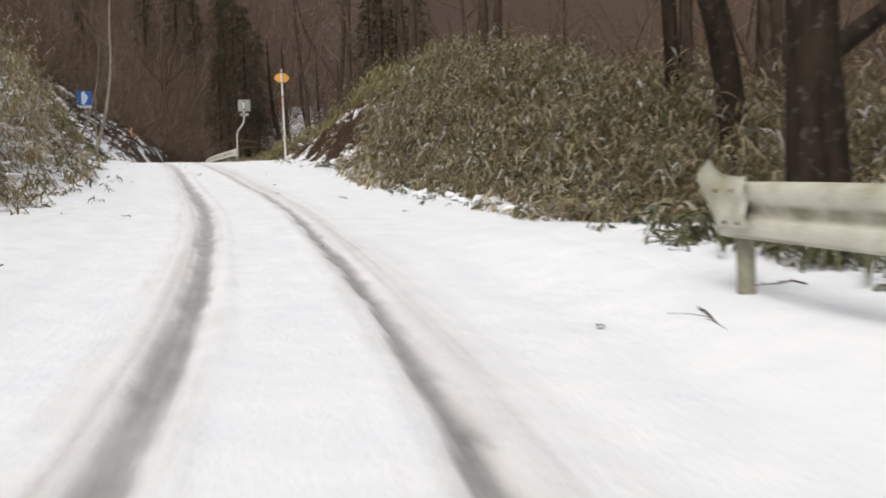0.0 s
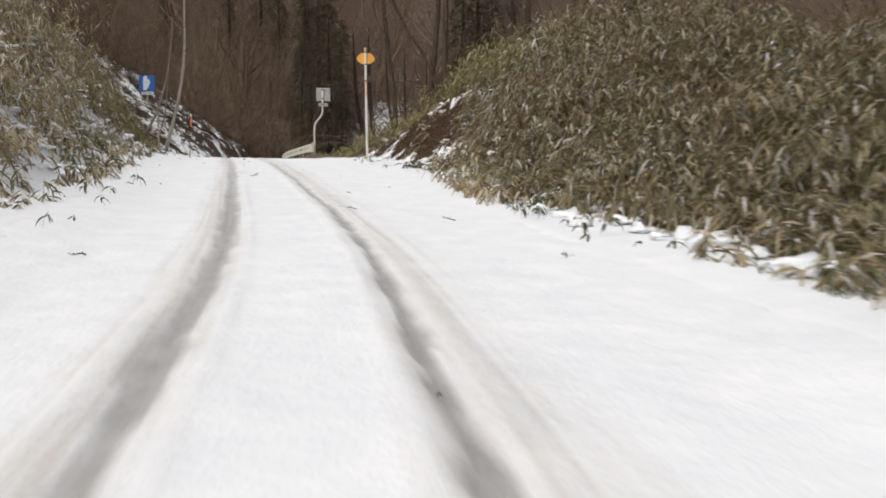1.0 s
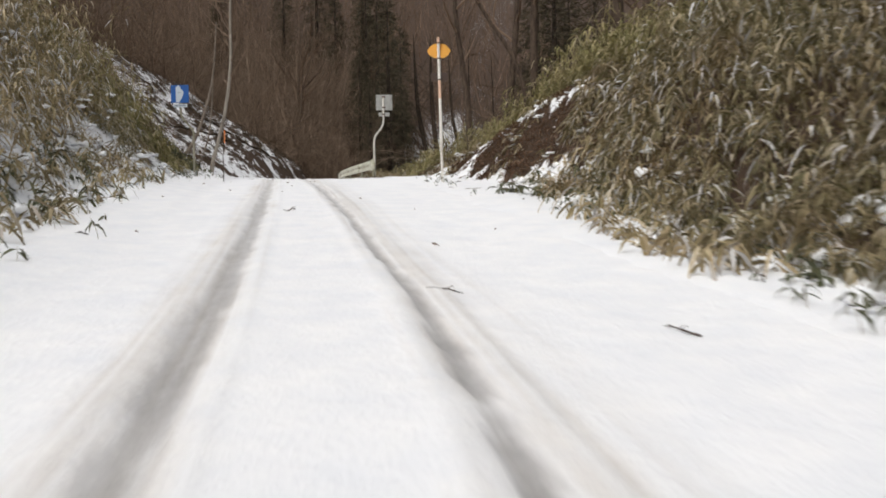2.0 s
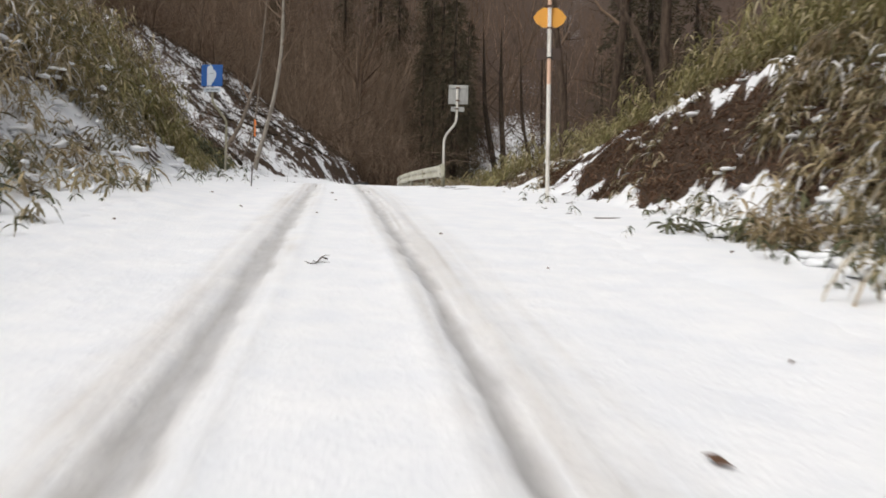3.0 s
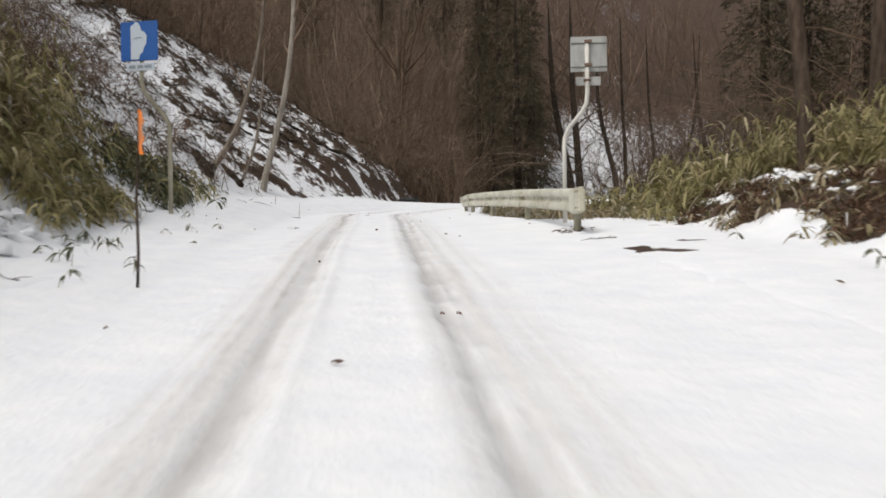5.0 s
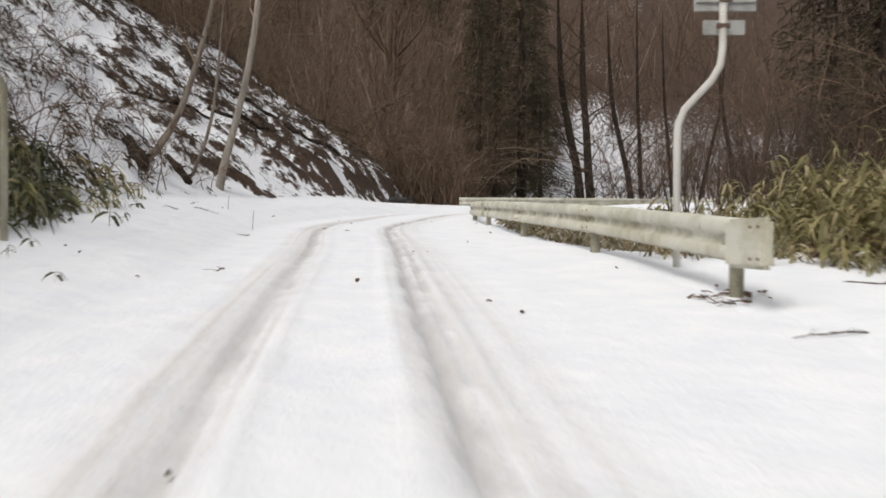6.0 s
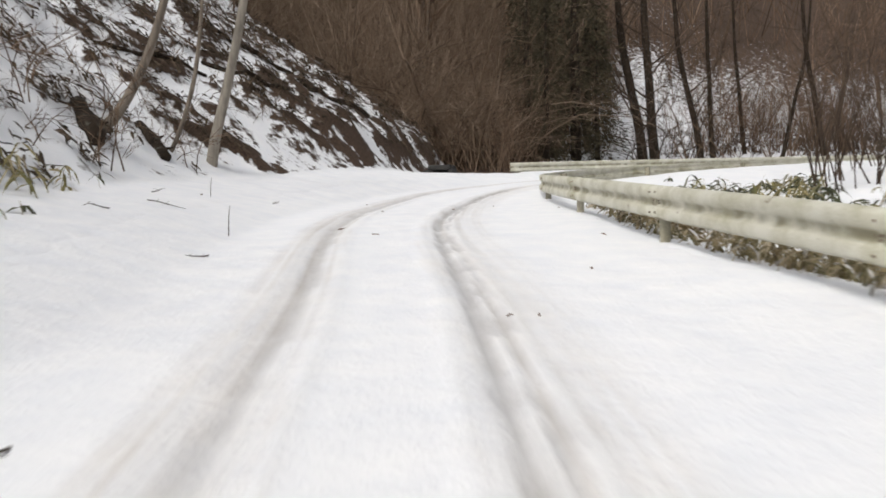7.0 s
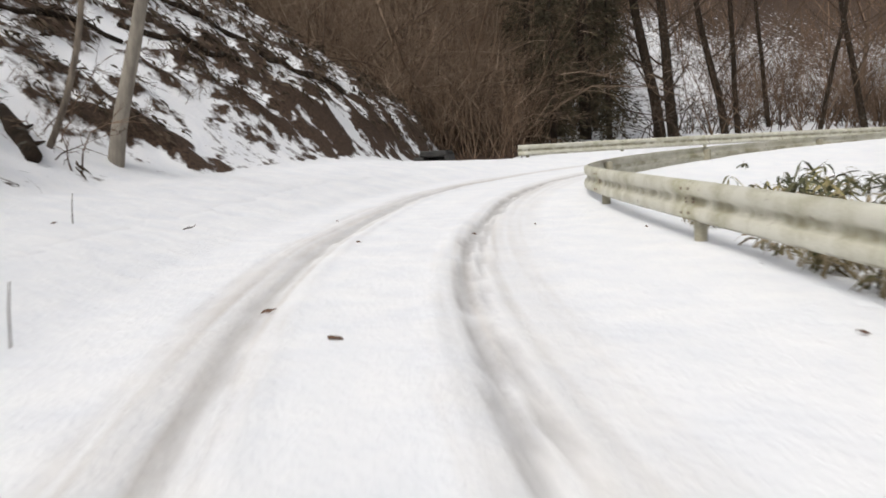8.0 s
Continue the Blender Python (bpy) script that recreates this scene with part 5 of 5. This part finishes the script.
for n, side, p0, p1, e0, e1, lo, hi, lift, seed, words in (
        (420, 1, 13, 43, 0.0, 1.9, 0.04, 0.12, 0.08, 320, "cushions of snow caught at the foot of the bamboo grass"),
        (900, 1, 14, 45, 1.5, 7.0, 0.04, 0.11, 0.95, 321, "small pads of snow lying on the bamboo grass"),
        (150, -1, 15, 30, -0.2, 0.8, 0.03, 0.09, 0.04, 322, "cushions of snow caught at the foot of the bamboo grass"),
        (110, -1, 25, 43, 0.9, 1.95, 0.03, 0.09, 0.0, 323, "patches of snow left on the brown cut bank"),
        (300, 1, 14, 36, 0.3, 5.5, 0.03, 0.1, 0.35, 325, "pads of snow weighing down the bamboo grass"),
        (120, -1, 10, 27, -0.5, 0.9, 0.06, 0.16, 0.05, 326, "cushions of snow caught at the foot of the bamboo grass"),
        (60, -1, 20, 33, 1.6, 4.5, 0.04, 0.10, 0.5, 327, "pads of snow lying on the bamboo grass"),
        (70, -1, 11, 27, 0.8, 5.0, 0.02, 0.05, 0.6, 324, "small pads of snow lying on the bamboo grass")):
    x, y, e, py, r = scatter(n, side, p0, p1, e0, e1, seed, 0.3, 1.0)
    z, _ = land(x, y)
    snow_lumps("snow_lumps", words, x, y, z + r.uniform(0, lift, len(x)), r.uniform(lo, hi, len(x)), r)


# ---- single sprigs and litter on the snow ----
def sprig(seed, height, count):
    r = np.random.default_rng(seed)
    t = thing("bamboo_sprig", (0, 0, 0), "single drooping bamboo grass sprig poking out of the snow", "bamboo grass", "sprigs in the snow")
    s = Shape()
    lean = r.normal(0, 0.35, 2) * height
    s.tube([(0, 0, -0.05), (lean[0] * 0.4, lean[1] * 0.4, height * 0.55), (lean[0], lean[1], height)], [0.005, 0.004, 0.003], 5)
    part("stem", s, STEM, t)
    for k in range(count):
        f = r.uniform(0.55, 1)
        a = r.uniform(0, 6.28)
        g = Shape()
        b = np.array([[lean[0] * f, lean[1] * f, height * f]])
        v, tri, quad = blades(b, np.array([[math.cos(a), math.sin(a), 0.15]]), np.array([r.uniform(0.16, 0.26)]), np.array([r.uniform(0.02, 0.032)]), np.array([r.uniform(0.7, 1.3)]), r)
        g.add(v.tolist(), [tuple(q) for q in tri.tolist() + quad.tolist()])
        part("leaf", g, SPRIG_GREEN, t)
    return t


SPRIGS = [sprig(400 + k, h, c) for k, (h, c) in enumerate(((0.28, 5), (0.2, 4), (0.36, 6), (0.14, 3)))]
r = np.random.default_rng(77)
spots = [(-13.6, 33.9, 0.8), (-15.07, 37.7, 0.8), (2.18, 6.73, 0.8), (2.08, 7.34, 0.8), (-14.2, 35.2, 0.7), (-14.6, 36.4, 0.7),
         (-18.96, 46.32, 1.5), (-18.74, 46.95, 1.3), (-19.3, 46.8, 1.5), (-17.4, 44.4, 1.3), (-18.2, 45.3, 1.2), (-14.14, 36.11, 0.9), (-13.12, 33.33, 1.0), (-13.28, 34.11, 0.9), (-13.85, 35.93, 0.8),
         (-4.58, 33.29, 1.1), (-3.92, 31.44, 1.0), (-3.58, 30.19, 1.2), (-3.4, 29.9, 1.2), (-3.26, 29.59, 1.1), (-3.42, 27.61, 1.2), (-2.53, 25.03, 1.2), (-1.77, 23.6, 1.3), (-1.6, 22.9, 1.2), (-9.63, 23.58, 1.4), (-9.5, 23.2, 1.2),
         (-13.6, 52.0, 1.1), (-13.3, 51.4, 1.1), (-13.1, 50.9, 1.0), (-12.6, 60.84, 1.5), (-12.4, 61.3, 1.4), (-13.44, 63.07, 1.4), (2.75, 5.5, 1.0), (2.85, 5.9, 1.1), (2.6, 5.2, 0.9), (3.0, 6.3, 1.2), (2.5, 6.2, 0.9)]
for side, p0, p1, lo, hi, n in ((-1, 9, 27, -0.8, 0.25, 90), (-1, 9, 30, -1.0, 0.1, 14), (-1, 26, 34, -1.6, -0.2, 12), (-1, 34, 45, -0.6, 0.4, 8), (1, 14, 44, -1.2, 0.2, 44), (1, 44, 54, -0.8, 0.6, 8)):
    for k in range(n):
        py = r.uniform(p0, p1)
        i = int(np.searchsorted(MID[:, 1], py))
        d = ((left_foot(py) if side > 0 else right_foot(py)) + r.uniform(lo, hi)) * side
        spots.append((MID[i, 0] - WAY[i, 1] * d, MID[i, 1] + WAY[i, 0] * d, r.uniform(0.5, 0.9)))
for k, (x, y, size) in enumerate(spots):
    m = pose(x, y, ground_z(x, y), 0, 0, r.uniform(0, 360)) @ Matrix.Scale(size, 4)
    if k < 4:
        SPRIGS[k].matrix_basis = m
    else:
        copy_thing(SPRIGS[k % 4], m)


def twig_on_snow(x, y, length, turn, seed):
    r = np.random.default_rng(seed)
    z = ground_z(x, y) + 0.02
    s = Shape()
    pts = [Vector((x, y, z))]
    d = Vector((math.cos(turn), math.sin(turn), 0.0))
    for k in range(4):
        d = (d + Vector((r.normal(0, 0.25), r.normal(0, 0.25), 0))).normalized()
        q = pts[-1] + d * length / 4
        q.z = ground_z(q.x, q.y) + 0.015 + r.uniform(0, 0.02)
        pts.append(q)
    s.tube(pts, [0.008, 0.007, 0.006, 0.004, 0.003], 5)
    for k in (1, 2, 3):
        b = pts[k] + Vector((r.normal(0, 0.3), r.normal(0, 0.3), 0.08)) * length * 0.6
        s.tube([pts[k], pts[k].lerp(b, 0.5) + Vector((0, 0, 0.01)), b], [0.004, 0.003, 0.002], 4)
    tagged(part("twig", s, BARK_GREY, None, smooth=True), "small dark twig lying on the snow", "twig", "litter on the snow")


def leaf_on_snow(x, y, size, turn, seed):
    r = np.random.default_rng(seed)
    s = Shape()
    m = pose(x, y, ground_z(x, y) + 0.02, r.uniform(-20, 20), r.uniform(-20, 20), math.degrees(turn))
    top, bottom = [], []
    outline = ((-1, 0, 0.15), (-0.5, 0.33, 0.35), (0.1, 0.42, 0.3), (0.6, 0.26, 0.1), (1, 0, 0.25), (0.6, -0.26, 0.3), (0.1, -0.42, 0.15), (-0.5, -0.33, 0.3))
    for a, b, c in outline:
        top.append(m @ Vector((a * size, b * size, c * size)))
        bottom.append(m @ Vector((a * size, b * size, c * size - 0.004)))
    mid = m @ Vector((0, 0, 0.02))
    s.add(top + bottom + [mid, mid - Vector((0, 0, 0.004))], [(i, (i + 1) % 8, 16) for i in range(8)] + [((i + 1) % 8 + 8, i + 8, 17) for i in range(8)] + [(i, i + 8, (i + 1) % 8 + 8, (i + 1) % 8) for i in range(8)])
    tagged(part("dead_leaf", s, LITTER, None, smooth=False), "curled dark dead leaf on the snow", "dead leaf", "litter on the snow")


for k, (x, y) in enumerate(((-4.09, 20.98), (-10.14, 33.38), (0.95, 5.22), (-9.3, 31.3), (-4.0, 7.7), (-9.9, 34.9), (-16.2, 49.6), (-17.6, 53.4), (-16.9, 50.2), (-13.2, 42.2), (-11.5, 41.0))):
    leaf_on_snow(x, y, r.uniform(0.03, 0.06), r.uniform(0, 6), 500 + k)
for k, (x, y, l) in enumerate(((1.55, 5.2, 0.5), (-17.02, 47.41, 0.25), (-19.6, 50.0, 0.5), (-20.4, 51.2, 0.6), (-3.6, 18.4, 0.3), (-9.3, 40.8, 0.5), (-13.5, 34.9, 0.35), (-6.9, 24.6, 0.3), (-19.0, 48.5, 0.3), (2.3, 5.4, 0.35), (-10.2, 24.3, 0.6))):
    twig_on_snow(x, y, l, r.uniform(0, 6), 600 + k)
leaf_on_snow(-5.9, 36.28, 0.12, 0.3, 560)
q, _ = long_at(0.45)
for k in range(16):
    a, d = r.uniform(0, 6.28), 0.08 + abs(r.normal(0, 0.22))
    leaf_on_snow(q.x + d * math.cos(a), q.y + d * math.sin(a), r.uniform(0.03, 0.07), r.uniform(0, 6), 800 + k)
for k in range(3):
    twig_on_snow(q.x + r.normal(0, 0.3), q.y - 0.2 + r.normal(0, 0.3), r.uniform(0.2, 0.4), r.uniform(0, 6), 830 + k)
for k in range(46):
    py, d = r.uniform(6, 56), r.uniform(-4.2, 3.6)
    i = int(np.searchsorted(MID[:, 1], py))
    x, y = MID[i, 0] - WAY[i, 1] * d, MID[i, 1] + WAY[i, 0] * d
    if k % 3 or abs(d) < 1.4:
        leaf_on_snow(x, y, r.uniform(0.015, 0.04), r.uniform(0, 6), 700 + k)
    else:
        twig_on_snow(x, y, r.uniform(0.12, 0.35), r.uniform(0, 6), 700 + k)
for k, (x, y, h) in enumerate(((-17.9, 49.2, 0.35), (-20.3, 52.6, 0.3))):
    z = ground_z(x, y)
    s = Shape()
    s.tube([(x, y, z - 0.05), (x + 0.01, y, z + h * 0.6), (x + 0.02, y + 0.01, z + h)], [0.006, 0.005, 0.003], 6)
    tagged(part("stalk", s, BARK_GREY, None, smooth=True), "thin dry stalk standing in the snow", "dry stalk", "stalks in the snow")
